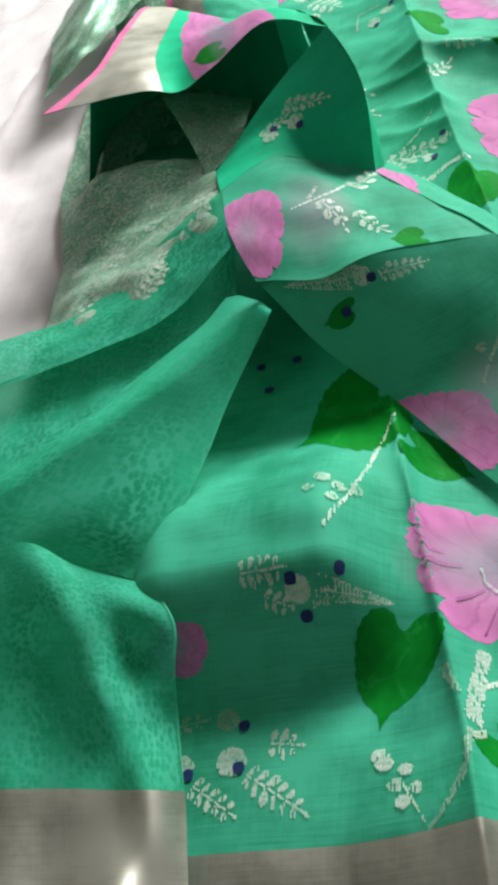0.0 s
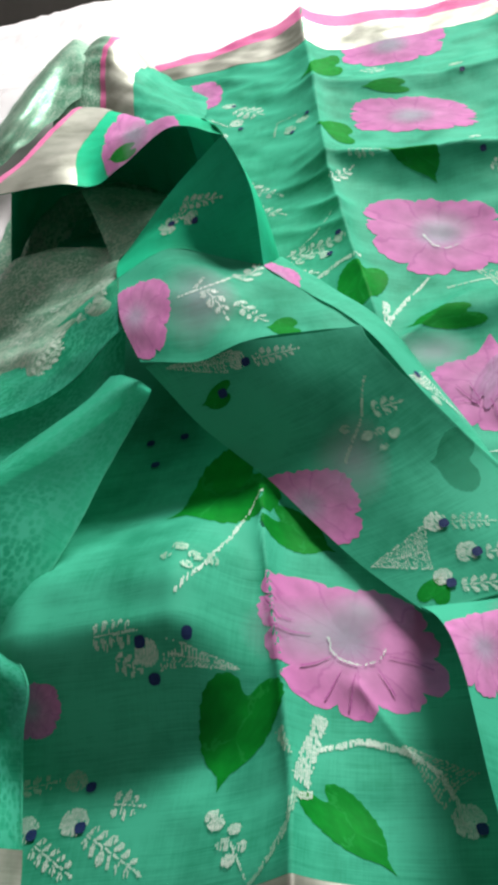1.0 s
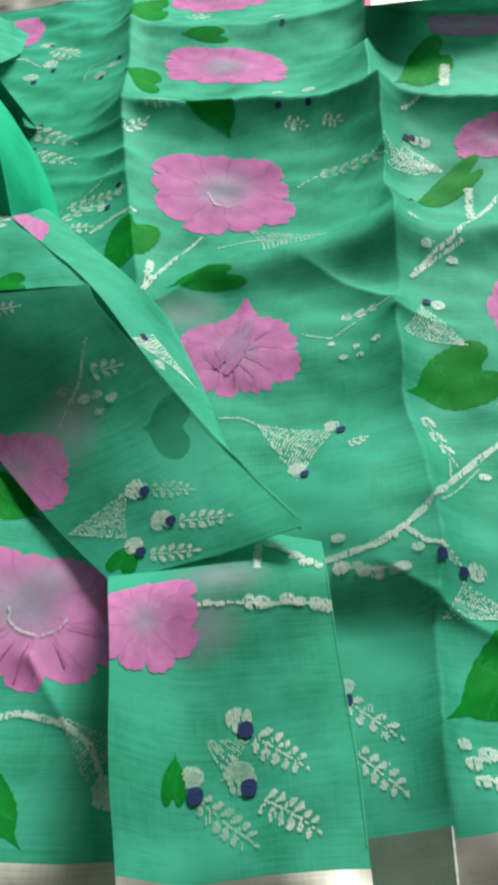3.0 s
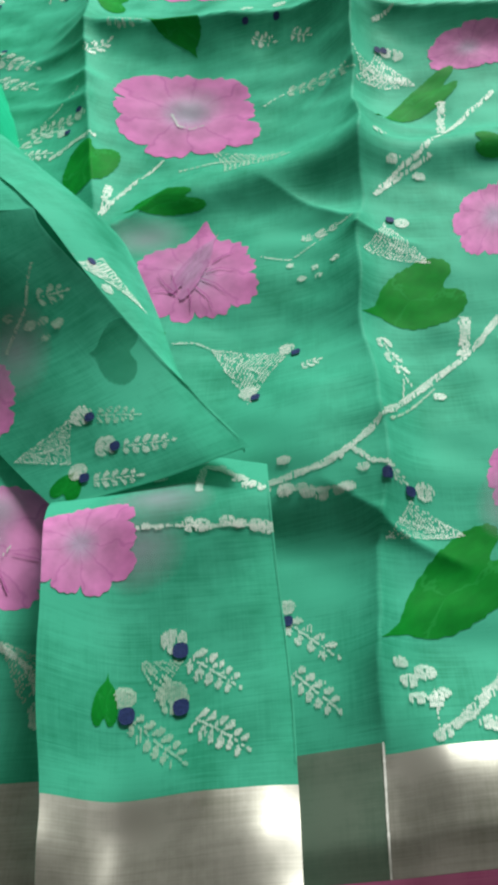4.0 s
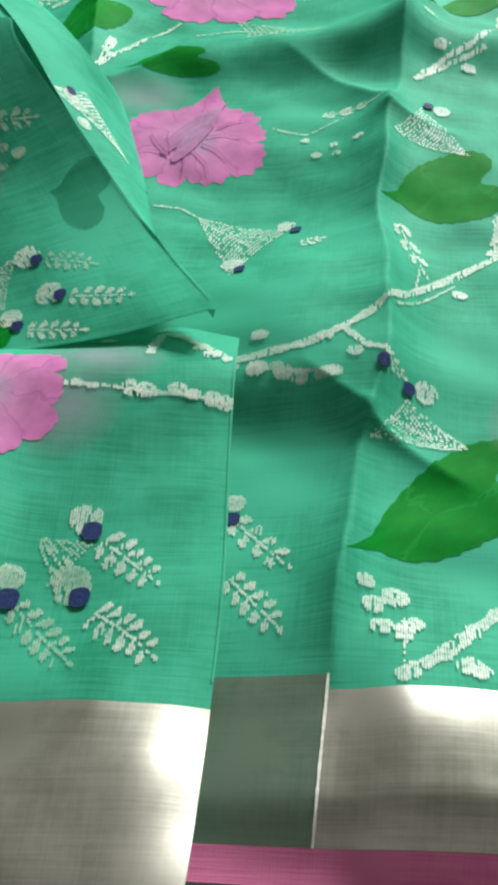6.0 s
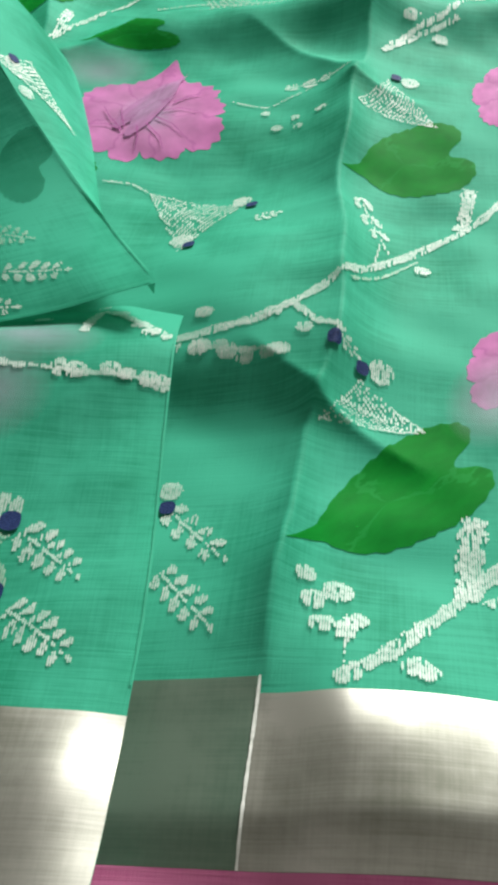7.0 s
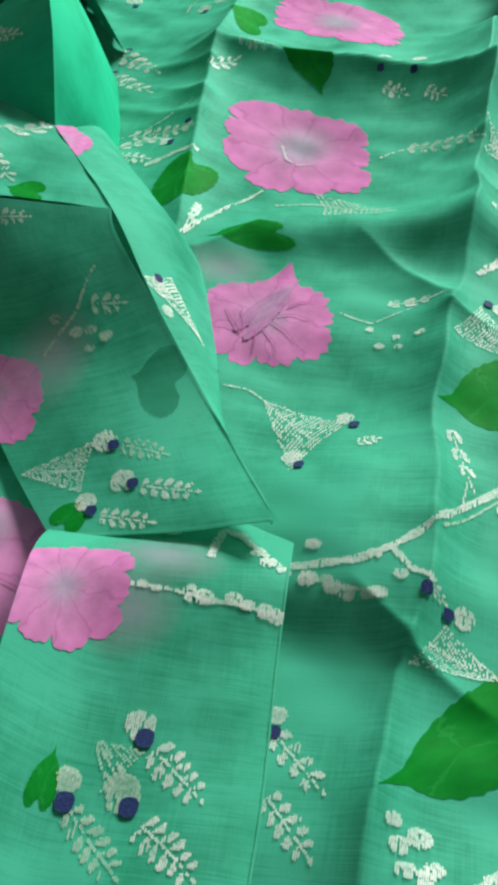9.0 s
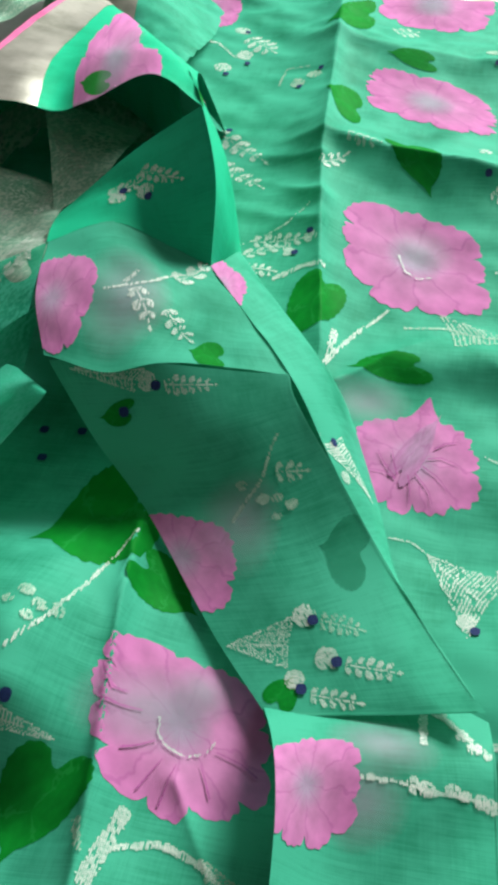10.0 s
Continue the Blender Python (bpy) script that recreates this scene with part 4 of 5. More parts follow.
# ---- motifs: printed flowers and leaves, woven twigs ----
flower("field", (0.4344, 0.5289), (0.0696, -0.0112), (-0.0078, 0.0596), 9, 0, 1)
flower("field", (0.4615, 0.3450), (0.0455, 0.0017), (-0.0105, 0.0406), 9, 0.55, 2)
flower("field", (0.6895, 0.3668), (0.0291, 0.0050), (0.0055, 0.0426), 8, 0, 3)
flower("field", (0.6701, 0.1775), (0.0238, 0.0048), (0.0022, 0.0231), 8, 0, 4)
flower("field", (0.7066, 0.5540), (0.0359, -0.0002), (0.0052, 0.0231), 8, 0, 5)
flower("field", (0.4229, 0.7401), (0.0754, -0.0157), (-0.0064, 0.0473), 9, 0.1, 6)
flower("field", (0.4023, 0.9330), (0.0778, -0.0050), (-0.0066, 0.0642), 9, 0, 7)
flower("field", (0.1001, 0.8852), (0.0398, 0.0068), (-0.0168, 0.0458), 8, 0, 8)
flower("field", (0.7349, 0.7658), (0.0530, -0.0059), (0.0045, 0.0196), 8, 0, 9)
flower("field", (0.3531, 0.1671), (0.0498, -0.0068), (-0.0079, 0.0425), 10, 0, 10)
flower("field", (0.1777, 0.1354), (0.0154, -0.0004), (0.0028, 0.0100), 7, 0, 11)
leaf("field", (0.3577, 0.4528), (0.0072, 0.0326), (-0.0222, 0.0046))
leaf("field", (0.4283, 0.4118), (0.0313, 0.0023), (-0.0119, 0.0100))
leaf("field", (0.6173, 0.2985), (0.0343, 0.0127), (-0.0068, 0.0232))
leaf("field", (0.6125, 0.1148), (0.0351, 0.0225), (-0.0077, 0.0169), 0.22)
leaf("field", (0.6493, 0.4981), (0.0406, 0.0290), (-0.0007, 0.0171))
leaf("field", (0.7024, 0.4284), (-0.0145, 0.0043), (0.0017, 0.0094))
leaf("field", (0.3888, 0.8021), (0.0323, -0.0053), (-0.0048, 0.0113))
leaf("field", (0.4227, 0.6218), (-0.0202, 0.0280), (-0.0250, 0.0019))
leaf("field", (0.2996, 0.8671), (0.0271, 0.0274), (-0.0066, 0.0386))
leaf("field", (0.3263, 0.7114), (0.0234, -0.0108), (-0.0041, 0.0333))
leaf("field", (0.6593, 0.6886), (0.0372, 0.0348), (0.0039, -0.0410))
leaf("field", (0.2933, 0.1194), (0.0076, 0.0234), (-0.0219, 0.0017))
leaf("field", (0.3580, 0.0747), (-0.0196, 0.0168), (-0.0110, -0.0054))
leaf("field", (0.2610, 0.2664), (0.0300, 0.0238), (-0.0201, 0.0377))
leaf("field", (0.3220, 0.2333), (-0.0218, 0.0097), (-0.0052, -0.0136))
leaf("field", (0.4190, 0.2840), (-0.0027, 0.0273), (0.0275, -0.0022))
stem("field", [(0.3792, 0.4055), (0.3951, 0.4353), (0.4115, 0.4572), (0.4222, 0.4711)], 0.005)
stem("field", [(0.3823, 0.4101), (0.3816, 0.4382)], 0.007, None, 1.0)
stem("field", [(0.4381, 0.4553), (0.4763, 0.4582), (0.5059, 0.4483), (0.5314, 0.4537)], 0.003, DULL)
stem("field", [(0.5054, 0.1795), (0.5200, 0.1756), (0.5387, 0.1778), (0.5569, 0.1796), (0.5691, 0.1867), (0.5848, 0.1971), (0.6024, 0.2191), (0.6249, 0.2400), (0.6434, 0.2501), (0.6596, 0.2642), (0.6739, 0.2803)], 0.0045, None, 1.0)
stem("field", [(0.6459, 0.2545), (0.6521, 0.2825)], 0.0085, None, 1.0)
stem("field", [(0.4865, 0.1930), (0.5072, 0.1780), (0.5233, 0.1717)], 0.005, None, 1.0)
stem("field", [(0.5279, 0.1734), (0.5446, 0.1685), (0.5682, 0.1653)], 0.0028, None, 1.0)
stem("field", [(0.5691, 0.1867), (0.5804, 0.1766), (0.5919, 0.1732)], 0.0045)
buds("field", [(0.5324, 0.1862), (0.6256, 0.2260), (0.6367, 0.4091), (0.6157, 0.4178), (0.5446, 0.1677), (0.5653, 0.1657), (0.5326, 0.1709)], 0.0036)
stem("field", [(0.6065, 0.3960), (0.6217, 0.4122), (0.6406, 0.4250), (0.6671, 0.4522), (0.6959, 0.4818), (0.7203, 0.5027)], 0.0050, None, 1.0)
stem("field", [(0.6642, 0.4535), (0.6715, 0.4980)], 0.0075, None, 1.0)
stem("field", [(0.6024, 0.2191), (0.6052, 0.2372)], 0.0014)
sprig("field", [(0.5940, 0.2697), (0.6070, 0.2378)], 0.010, 4)
stem("field", [(0.5974, 0.0513), (0.6128, 0.0598), (0.6250, 0.0700), (0.6379, 0.0809), (0.6515, 0.0919), (0.6619, 0.1003), (0.6790, 0.1144)], 0.0062, None, 1.1)
stem("field", [(0.6394, 0.0809), (0.6438, 0.1106)], 0.0105, None, 1.0)
stem("field", [(0.6451, 0.0788), (0.6608, 0.0867), (0.6757, 0.0907)], 0.0045, None, 1.0)
stem("field", [(0.6004, 0.0525), (0.6000, 0.0642)], 0.0018, None, 1.0)
buds("field", [(0.5848, 0.0832), (0.5887, 0.0755), (0.5962, 0.0793), (0.5918, 0.0680), (0.6026, 0.0698), (0.5991, 0.0662), (0.6219, 0.0559), (0.6250, 0.0545)], 0.0042)
plume("field", [(0.4790, 0.2842), (0.5204, 0.2537), (0.5327, 0.2740)], 15)
blossom("field", [(0.5311, 0.2764), (0.5377, 0.2706)], 0.0052)
blossom("field", [(0.5067, 0.2429), (0.5123, 0.2368)], 0.0056)
stem("field", [(0.4507, 0.2894), (0.4674, 0.2897), (0.4809, 0.2837)], 0.0016)
sprig("field", [(0.5418, 0.2552), (0.5534, 0.2585)], 0.007, 3)
plume("field", [(0.6349, 0.3258), (0.5974, 0.3489), (0.5886, 0.3348)], 16)
blossom("field", [(0.6193, 0.3639), (0.6106, 0.3669)], 0.0048)
plume("field", [(0.6267, 0.1436), (0.5922, 0.1502), (0.5844, 0.1410)], 18)
blossom("field", [(0.6076, 0.1651), (0.5996, 0.1641)], 0.0052)
dots("field", [(0.5878, 0.1687)])
sprig("field", [(0.5882, 0.1714), (0.5976, 0.1675)], 0.006, 3)
stem("field", [(0.5927, 0.2012), (0.6241, 0.2326)], 0.0018, DULL)
sprig("field", [(0.5430, 0.3624), (0.5763, 0.3639)], 0.008, 4)
buds("field", [(0.5431, 0.3276), (0.5557, 0.3260), (0.5679, 0.3349), (0.5531, 0.3339), (0.5350, 0.3399)], 0.0034)
stem("field", [(0.5121, 0.3535), (0.5349, 0.3453), (0.5596, 0.3582)], 0.0014)
plume("field", [(0.6463, 0.5273), (0.6002, 0.5302), (0.6034, 0.5202)], 14)
blossom("field", [(0.6286, 0.5548), (0.6204, 0.5555)], 0.0050)
sprig("field", [(0.5324, 0.1094), (0.5551, 0.0910)], 0.012, 5)
sprig("field", [(0.5347, 0.0865), (0.5557, 0.0678)], 0.012, 6)
blossom("field", [(0.5313, 0.1170), (0.5315, 0.1103)], 0.0040)
sprig("field", [(0.2715, 0.5071), (0.3155, 0.5178)], 0.012, 5)
stem("field", [(0.3294, 0.5620), (0.3144, 0.5400), (0.2781, 0.5211), (0.2666, 0.5185)], 0.0016)
sprig("field", [(0.2867, 0.5242), (0.3343, 0.5238)], 0.016, 6)
sprig("field", [(0.2885, 0.4914), (0.3152, 0.4913)], 0.014, 5)
blossom("field", [(0.3216, 0.5121), (0.3287, 0.5103)], 0.0055)
blossom("field", [(0.3391, 0.5238), (0.3373, 0.5293)], 0.0055)
stem("field", [(0.3156, 0.4841), (0.3378, 0.4950), (0.3600, 0.4941)], 0.006, None, 1.0)
blossom("field", [(0.4899, 0.6563), (0.4932, 0.6101)], 0.0062)
blossom("field", [(0.5256, 0.6594), (0.5251, 0.6075)], 0.0062)
sprig("field", [(0.5000, 0.5975), (0.5213, 0.5900)], 0.016, 4)
sprig("field", [(0.5404, 0.5905), (0.5575, 0.5828)], 0.016, 4)
sprig("field", [(0.3463, 0.6382), (0.3788, 0.6321)], 0.014, 5)
sprig("field", [(0.2003, 0.6654), (0.2635, 0.6240)], 0.020, 6)
sprig("field", [(0.2071, 0.6275), (0.2712, 0.5895)], 0.018, 6)
dots("field", [(0.2114, 0.6691), (0.2142, 0.6319)])
blossom("field", [(0.1829, 0.7957), (0.1911, 0.7818)], 0.0085)
blossom("field", [(0.1645, 0.7702), (0.1726, 0.7594)], 0.0085)
blossom("field", [(0.1624, 0.8422), (0.1698, 0.8417)], 0.0085)
sprig("field", [(0.1771, 0.8277), (0.2179, 0.8030)], 0.030, 5)
stem("field", [(0.1195, 0.8151), (0.1425, 0.8126), (0.1734, 0.7896)], 0.004)
blossom("field", [(0.2815, 0.7549), (0.2873, 0.7642)], 0.0075, DULL)
blossom("field", [(0.2646, 0.7427), (0.2692, 0.7362)], 0.0075, DULL)
stem("field", [(0.2448, 0.7406), (0.2436, 0.7732), (0.2719, 0.7707)], 0.003, DULL)
sprig("field", [(0.3282, 0.6042), (0.3490, 0.6224)], 0.012, 4)
sprig("field", [(0.3613, 0.8564), (0.3882, 0.8666)], 0.03, 4)
blossom("field", [(0.4906, 0.8250), (0.4959, 0.8020)], 0.008, DULL)
stem("field", [(0.5112, 0.5201), (0.5266, 0.5285), (0.5425, 0.5338)], 0.0025)
sprig("field", [(0.5340, 0.5314), (0.5929, 0.5233)], 0.016, 7, DULL)
plume("field", [(0.6533, 0.5214), (0.6087, 0.5334), (0.5972, 0.5134)], 12)
blossom("field", [(0.6381, 0.5539), (0.6267, 0.5562)], 0.0058)
stem("field", [(0.6016, 0.3906), (0.6237, 0.4087), (0.6506, 0.4251)], 0.004, None, 1.0)
buds("field", [(0.6394, 0.4094), (0.6202, 0.4195), (0.6099, 0.4420)], 0.0045)
stem("field", [(0.6876, 0.6917), (0.6763, 0.6437)], 0.012, None, 1.0)
stem("field", [(0.6182, 0.5814), (0.6404, 0.5940)], 0.005)
plume("field", [(0.5364, 0.4475), (0.4760, 0.4532), (0.4839, 0.4337)], 10, DULL)
sprig("field", [(0.2145, 0.1573), (0.2387, 0.1568)], 0.014, 6)
blossom("field", [(0.2465, 0.1485), (0.2428, 0.1523)], 0.0062)
plume("field", [(0.2948, 0.1461), (0.2560, 0.1473), (0.2539, 0.1427)], 16)
sprig("field", [(0.2282, 0.1479), (0.2421, 0.1434)], 0.010, 4)
dots("field", [(0.2504, 0.1400), (0.2682, 0.1549), (0.1994, 0.3108), (0.2175, 0.3342), (0.1899, 0.3322)])
blossom("field", [(0.1829, 0.0882), (0.1876, 0.0855)], 0.0068)
blossom("field", [(0.2102, 0.0893), (0.2148, 0.0862)], 0.0072)
blossom("field", [(0.2046, 0.1090), (0.2143, 0.1051)], 0.0060, DULL)
sprig("field", [(0.2196, 0.0828), (0.2499, 0.0662)], 0.014, 7)
sprig("field", [(0.1913, 0.0805), (0.2146, 0.0672)], 0.012, 6)
sprig("field", [(0.2291, 0.0960), (0.2453, 0.0939)], 0.014, 4)
sprig("field", [(0.1731, 0.1075), (0.1918, 0.1100)], 0.010, 4, DULL)
buds("field", [(0.2891, 0.0812), (0.2949, 0.0721), (0.2994, 0.0778), (0.3046, 0.0698), (0.2982, 0.0652), (0.2869, 0.0850)], 0.0038)
stem("field", [(0.2985, 0.0717), (0.3085, 0.0560)], 0.0016)
stem("field", [(0.3300, 0.0892), (0.3271, 0.0717), (0.3174, 0.0595), (0.3067, 0.0504)], 0.0045, DULL)
stem("field", [(0.3188, 0.1175), (0.3254, 0.1042)], 0.006, DULL)
stem("field", [(0.3311, 0.0920), (0.3343, 0.1087), (0.3394, 0.1264)], 0.012)
stem("field", [(0.3375, 0.1094), (0.3603, 0.1158), (0.3838, 0.1107), (0.4004, 0.0999), (0.4089, 0.0853)], 0.0042, None, 1.0)
plume("field", [(0.3824, 0.1131), (0.4097, 0.0927), (0.4189, 0.0998)], 12, DULL)
blossom("field", [(0.4129, 0.0793), (0.4187, 0.0757)], 0.0080)
stem("field", [(0.3311, 0.0860), (0.3384, 0.0890)], 0.0045, None, 1.0)
stem("field", [(0.2596, 0.1726), (0.2710, 0.1921), (0.2826, 0.2266), (0.2945, 0.2577)], 0.0032)
buds("field", [(0.2496, 0.1959), (0.2565, 0.2021), (0.2657, 0.1966), (0.2743, 0.1976), (0.2629, 0.1894)], 0.0038, DULL)
stem("field", [(0.2606, 0.1888), (0.2693, 0.1861)], 0.002)

flower("folded_panel", (0.1771, 0.7028), (0.2471, 0.0334), (0.0109, 0.1486), 9, 0, 21)
leaf("folded_panel", (0.2789, 0.4054), (-0.0102, -0.0450), (-0.0518, -0.0024))
dots("folded_panel", [(0.3594, 0.3794), (0.5485, 0.4823), (0.5492, 0.3843)], 0.0036)
blossom("folded_panel", [(0.5267, 0.5007)], 0.0060)
blossom("folded_panel", [(0.5182, 0.4030)], 0.0075, DULL)
blossom("folded_panel", [(0.3513, 0.4097)], 0.0050, DULL)
plume("folded_panel", [(0.4070, 0.4703), (0.5172, 0.4325), (0.5513, 0.4637)], 10, DULL)
sprig("folded_panel", [(0.5822, 0.4666), (0.7648, 0.4036)], 0.013, 6)
sprig("folded_panel", [(0.5990, 0.3589), (0.7947, 0.2983)], 0.013, 7)
sprig("folded_panel", [(0.3839, 0.3696), (0.5603, 0.2877)], 0.012, 7, DULL)
stem("folded_panel", [(0.4200, 0.7492), (0.5449, 0.7510), (0.6885, 0.7317), (0.8630, 0.7252), (1.0074, 0.7218)], 0.0022, None, 1.0)
buds("folded_panel", [(0.4588, 0.7516), (0.5057, 0.7474), (0.6225, 0.7350), (0.6651, 0.7309), (0.7000, 0.7308), (0.8247, 0.7289), (0.9146, 0.7188), (0.9683, 0.7216)], 0.0026)

flower("diagonal_fold", (0.0451, 0.3939), (0.2199, -0.0252), (0.1678, 0.1095), 8, 0, 31)
blossom("diagonal_fold", [(0.4643, 0.2635), (0.4928, 0.2521)], 0.0062)
blossom("diagonal_fold", [(0.4653, 0.1551), (0.5039, 0.1435)], 0.0062)
blossom("diagonal_fold", [(0.2581, 0.1034), (0.2663, 0.0750)], 0.0052)
sprig("diagonal_fold", [(0.5277, 0.2488), (0.6975, 0.2053)], 0.011, 6, DULL)
sprig("diagonal_fold", [(0.5382, 0.1334), (0.7465, 0.0969)], 0.011, 6)
sprig("diagonal_fold", [(0.3001, 0.0588), (0.5180, 0.0310)], 0.010, 6)
plume("diagonal_fold", [(0.0317, 0.2059), (0.3254, 0.2010), (0.4033, 0.2650)], 18)
leaf("diagonal_fold", (0.1737, 0.0726), (-0.0991, -0.0455), (0.0527, -0.0240))
plume("diagonal_fold", [(0.0738, 0.9730), (0.3490, 0.9365), (0.3840, 0.9731)], 14)
blossom("diagonal_fold", [(0.3868, 0.9310), (0.4190, 0.9146)], 0.0058)
sprig("diagonal_fold", [(0.4564, 0.9176), (0.6636, 0.9137)], 0.010, 7)
dots("diagonal_fold", [(0.2314, 0.8287)])
leaf("diagonal_fold", (0.1824, 0.8234), (0.0940, 0.0086), (-0.0389, -0.0439))
stem("diagonal_fold", [(0.3531, 0.4580), (0.4937, 0.5086), (0.6316, 0.5474), (0.8422, 0.6509)], 0.0032, DULL)
buds("diagonal_fold", [(0.5144, 0.5449), (0.5688, 0.5001), (0.5849, 0.4571), (0.6882, 0.4718), (0.6403, 0.4947)], 0.0034, DULL)
sprig("diagonal_fold", [(0.7135, 0.5530), (0.8580, 0.5297)], 0.012, 4, DULL)

plume("fold_side", [(0.7136, 0.3500), (0.1544, 0.4515), (0.4226, 0.4600)], 14)
blossom("fold_side", [(0.1770, 0.4397), (0.2085, 0.4503)], 0.0046)
blossom("fold_side", [(0.1496, 0.3877)], 0.0042)
stem("fold_side", [(-0.0500, 0.5718), (-0.0500, 0.5396), (-0.0500, 0.4984), (-0.0042, 0.4626)], 0.0045)
plume("fold_side", [(-0.0500, 0.8124), (-0.0500, 0.6552), (-0.0500, 0.6829)], 10)
flower("fold_side", (-0.0500, 0.9133), (0.0794, -0.0793), (0.3590, 0.0598), 6, 0, 33)

flower("gathered_top", (0.0577, 0.4437), (0.1306, -0.0774), (0.0651, 0.4254), 9, 0, 41)
leaf("gathered_top", (0.7639, 0.1046), (0.0613, -0.0244), (-0.0015, 0.1226))
stem("gathered_top", [(0.2363, 0.4644), (0.3260, 0.4879), (0.4327, 0.5459), (0.5997, 0.7247), (0.8587, 0.9017)], 0.0030)
stem("gathered_top", [(0.3156, 0.5111), (0.3764, 0.6028)], 0.0042)
sprig("gathered_top", [(0.3573, 0.4776), (0.4695, 0.2715)], 0.013, 4)
sprig("gathered_top", [(0.5225, 0.3930), (0.6872, 0.2156)], 0.013, 5)
sprig("gathered_top", [(0.5772, 0.6730), (0.9795, 1.0067)], 0.012, 4)
blossom("roll", [(0.5963, 0.5792), (0.6191, 0.5308)], 0.0062)
blossom("roll", [(0.3706, 0.4233), (0.4334, 0.5616)], 0.0056)
sprig("roll", [(0.5933, 0.7800), (0.8145, 0.5954)], 0.011, 6)
sprig("roll", [(0.3206, 0.5371), (0.5940, 0.7038)], 0.010, 5)

flower("canopy", (0.6224, 0.2592), (0.1985, -0.2177), (-0.0525, 0.5454), 8, 0, 51)
leaf("canopy", (0.5700, 0.1082), (0.0824, -0.0280), (0.0140, -0.0765))
plume("tongue", [(0.0754, 0.7552), (0.3654, 0.2680), (0.5962, 0.3203)], 10, DULL)
buds("tongue", [(0.1742, 0.6892), (0.2493, 0.5349), (0.3234, 0.4767), (0.4013, 0.3932), (0.4879, 0.3106), (0.5945, 0.2377)], 0.0024)
for row in range(5):
    for col in range(4):
        u, v = 0.12 + 0.24 * col + 0.05 * (row % 2), 0.12 + 0.115 * row
        d = 0.035 if (row + col) % 2 else -0.035
        sprig("brocade_end", [(u, v), (u + 0.13, v + d)], 0.016, 5)
for row in range(4):
    for col in range(3):
        u, v = 0.08 + 0.16 * col, 0.60 + 0.09 * row
        plume("brocade_end", [(u, v), (u + 0.10, v + 0.03), (u + 0.12, v + 0.01)], 9)
sprig("brocade_end", [(0.7068, 0.0385), (0.7882, 0.0851)], 0.018, 6)
sprig("brocade_end", [(0.8604, 0.2101), (0.9992, 0.1656)], 0.018, 6)
sprig("brocade_end", [(0.7113, 0.1290), (0.7933, 0.1069)], 0.018, 4)

wash("gathered_top", (0.3346, 0.4302), (0.2251, -0.0474), (0.0392, 0.3985))
wash("folded_panel", (0.4252, 0.6924), (0.1896, 0.0109), (0.0164, 0.1105))
wash("folded_panel", (0.5195, 0.8374), (0.2524, -0.0219), (0.0196, 0.0764))
wash("diagonal_fold", (0.4091, 0.4662), (0.1725, -0.0389), (0.2238, 0.1209))
wash("field", (0.4207, 0.3861), (0.0372, -0.0007), (-0.0005, 0.0196))
wash("field", (0.6562, 0.1607), (0.0228, 0.0034), (0.0026, 0.0229))
wash("field", (0.3340, 0.1711), (0.0434, 0.0061), (-0.0013, 0.0231))
# the crease's highlight, laid on as a narrow pale strip
stem("field", [(0.5737, 0.0092), (0.5741, 0.0308), (0.5747, 0.0531)], 0.0011, CREASE_LIGHT, 1.0, "crease_highlight", 0.0010)

leaf("diagonal_fold", (0.8167, 0.3596), (0.1089, -0.0233), (0.1275, 0.0571), 0.2, 5, UNDER, "leaf_below", 0.0003)

# petals, veins and stitched hearts of the large flowers
leaf("field", (0.4637, 0.3556), (-0.0141, -0.0277), (0.0080, -0.0058), 0.1, 1, MAUVE, "petal_motif", 0.0012)
for line in ([(0.4501, 0.3289), (0.4402, 0.3335), (0.4304, 0.3331)], [(0.4499, 0.3298), (0.4396, 0.3402), (0.4340, 0.3487)], [(0.4510, 0.3321), (0.4472, 0.3404), (0.4449, 0.3487)],
             [(0.4584, 0.3331), (0.4615, 0.3237), (0.4620, 0.3147)], [(0.4633, 0.3353), (0.4745, 0.3240), (0.4782, 0.3156)], [(0.4681, 0.3409), (0.4793, 0.3349), (0.4879, 0.3264)],
             [(0.4710, 0.3466), (0.4811, 0.3487), (0.4933, 0.3446)], [(0.4755, 0.3548), (0.4834, 0.3603), (0.4922, 0.3623)]):
    stem("field", line, 0.0011, VEIN, 0.4, "vein_motif", 0.0013)
for line in ([(0.3054, 0.1827), (0.3128, 0.1734), (0.3211, 0.1750)], [(0.3103, 0.1668), (0.3203, 0.1677), (0.3309, 0.1690)], [(0.3263, 0.1500), (0.3350, 0.1533), (0.3426, 0.1576)],
             [(0.3541, 0.1304), (0.3557, 0.1393), (0.3571, 0.1486)], [(0.3787, 0.1379), (0.3742, 0.1448), (0.3696, 0.1509)], [(0.4014, 0.1506), (0.3905, 0.1555), (0.3762, 0.1585)], [(0.3404, 0.1352), (0.3447, 0.1424), (0.3491, 0.1501)]):
    stem("field", line, 0.0012, VEIN, 0.4, "vein_motif", 0.0013)
stem("field", [(0.3405, 0.1686), (0.3424, 0.1608), (0.3489, 0.1559), (0.3601, 0.1532), (0.3703, 0.1565), (0.3747, 0.1631)], 0.0017, DULL, 1.0, "stitched_ring", 0.0014)
wash("field", (0.3600, 0.1841), (0.0202, -0.0029), (0.0016, 0.0153), 0.0012)
wash("field", (0.4421, 0.5366), (0.0348, -0.0032), (-0.0025, 0.0302), 0.0012)
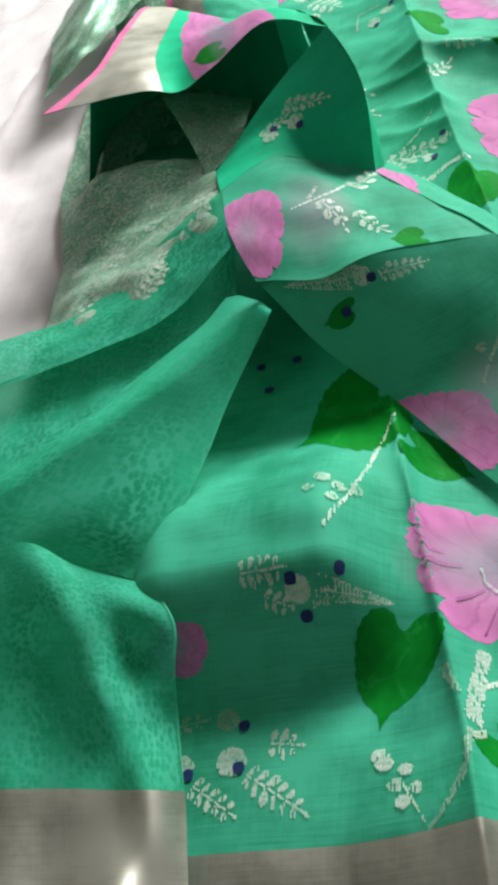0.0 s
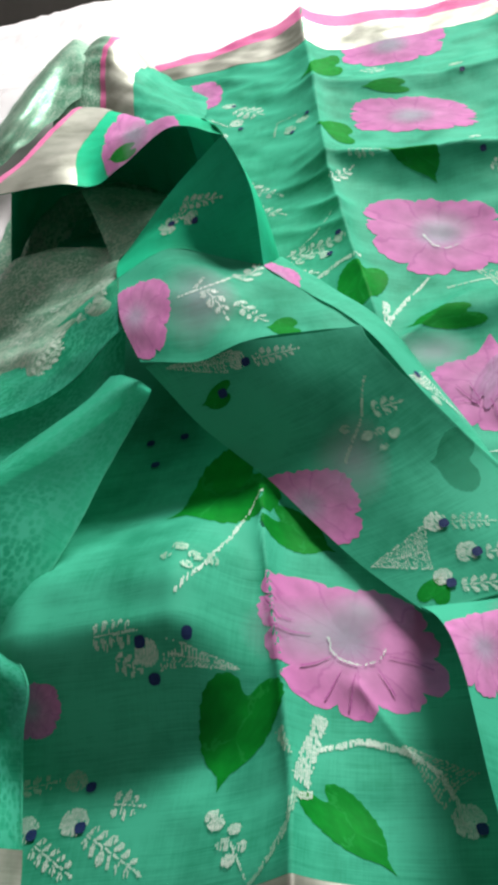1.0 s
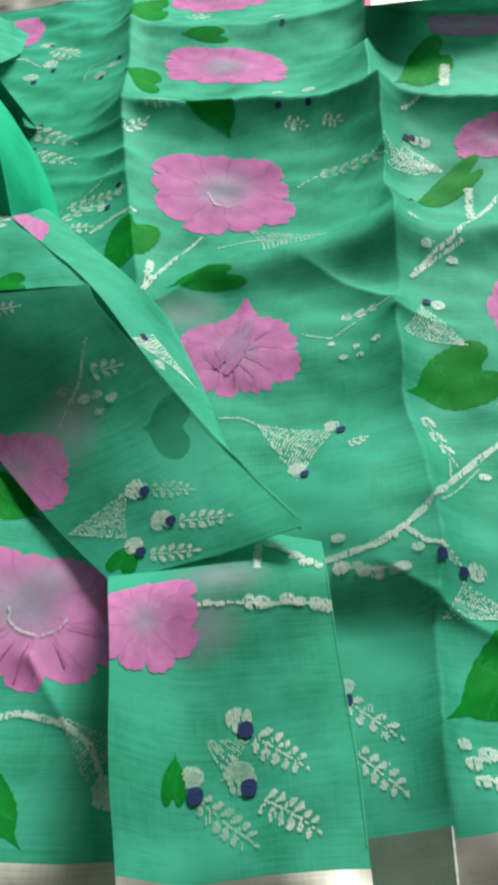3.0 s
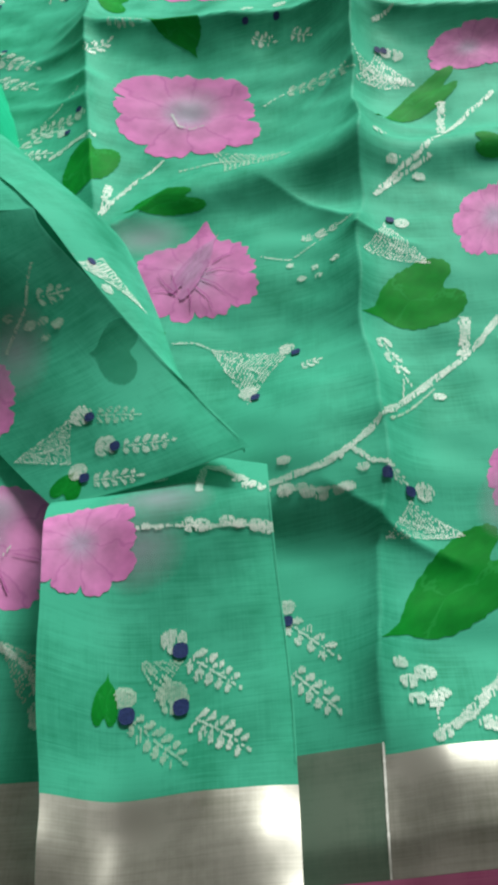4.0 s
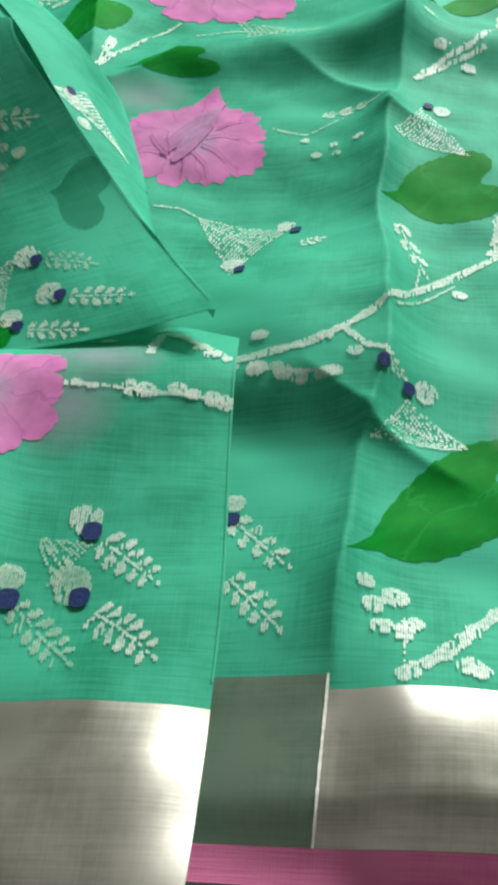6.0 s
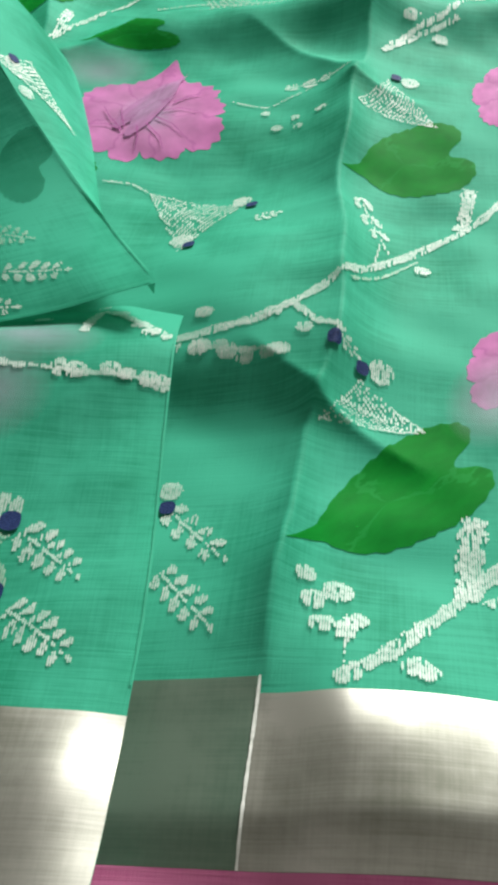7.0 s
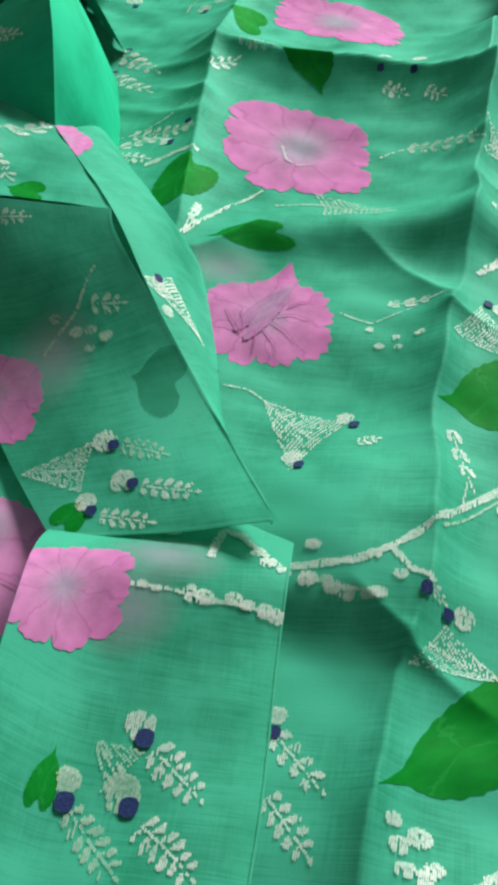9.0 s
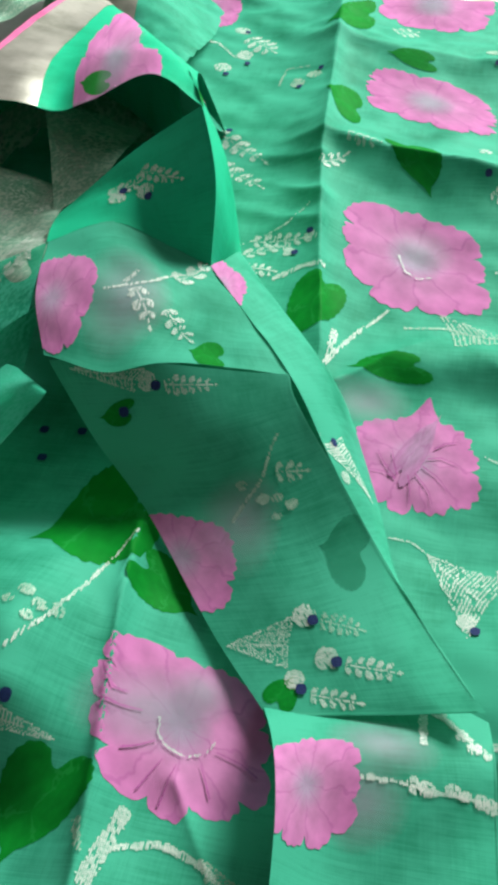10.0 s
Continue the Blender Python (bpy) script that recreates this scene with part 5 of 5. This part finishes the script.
stem("field", [(0.4216, 0.5318), (0.4296, 0.5141), (0.4434, 0.5070), (0.4557, 0.5103)], 0.0020, DULL, 1.0, "stitched_ring", 0.0014)
wash("field", (0.4219, 0.7378), (0.0361, -0.0032), (-0.0016, 0.0226), 0.0012)
wash("field", (0.3997, 0.9264), (0.0355, -0.0053), (-0.0018, 0.0235), 0.0012)
wash("canopy", (0.6322, 0.3145), (0.0890, -0.1490), (-0.0243, 0.4555), 0.0012)
# thin ribbons of lighter green paint the light that folded edges catch
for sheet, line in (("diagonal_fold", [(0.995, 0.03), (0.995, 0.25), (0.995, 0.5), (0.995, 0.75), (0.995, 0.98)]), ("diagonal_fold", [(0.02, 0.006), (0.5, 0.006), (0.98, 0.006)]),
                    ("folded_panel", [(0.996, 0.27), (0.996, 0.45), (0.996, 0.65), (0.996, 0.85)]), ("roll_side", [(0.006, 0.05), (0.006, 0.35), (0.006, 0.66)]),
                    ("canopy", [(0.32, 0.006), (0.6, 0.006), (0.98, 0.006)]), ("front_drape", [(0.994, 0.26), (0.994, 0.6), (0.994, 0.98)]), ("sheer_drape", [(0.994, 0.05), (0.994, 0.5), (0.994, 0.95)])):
    stem(sheet, line, 0.0009, EDGE_LIGHT, 1.0, "edge_highlight", 0.0006)

stem("folded_panel", [(0.6841, 0.8383), (0.7473, 0.9568), (0.8355, 0.9029), (0.9282, 0.8389), (0.9777, 0.8121)], 0.0050, None, 1.0)
buds("folded_panel", [(0.7503, 0.9798), (0.7988, 0.9281), (0.8673, 0.8651), (0.9102, 0.8352), (0.5416, 0.9412), (0.6170, 0.7528), (0.6684, 0.7408), (0.7800, 0.7384), (0.8394, 0.7306), (0.9202, 0.7255), (0.9730, 0.7128)], 0.0034)
buds("field", [(0.5304, 0.1869), (0.5412, 0.1698), (0.5524, 0.1652), (0.5618, 0.1649), (0.5674, 0.1655), (0.5315, 0.1703), (0.5616, 0.1823), (0.5755, 0.1741)], 0.0036)
leaf("roll_side", (0.0000, 0.7443), (-0.0286, 0.0681), (0.2897, 0.2752))
stem("roll_side", [(0.0500, 1.0272), (-0.0500, 0.7491), (0.2416, 0.8763)], 0.004)
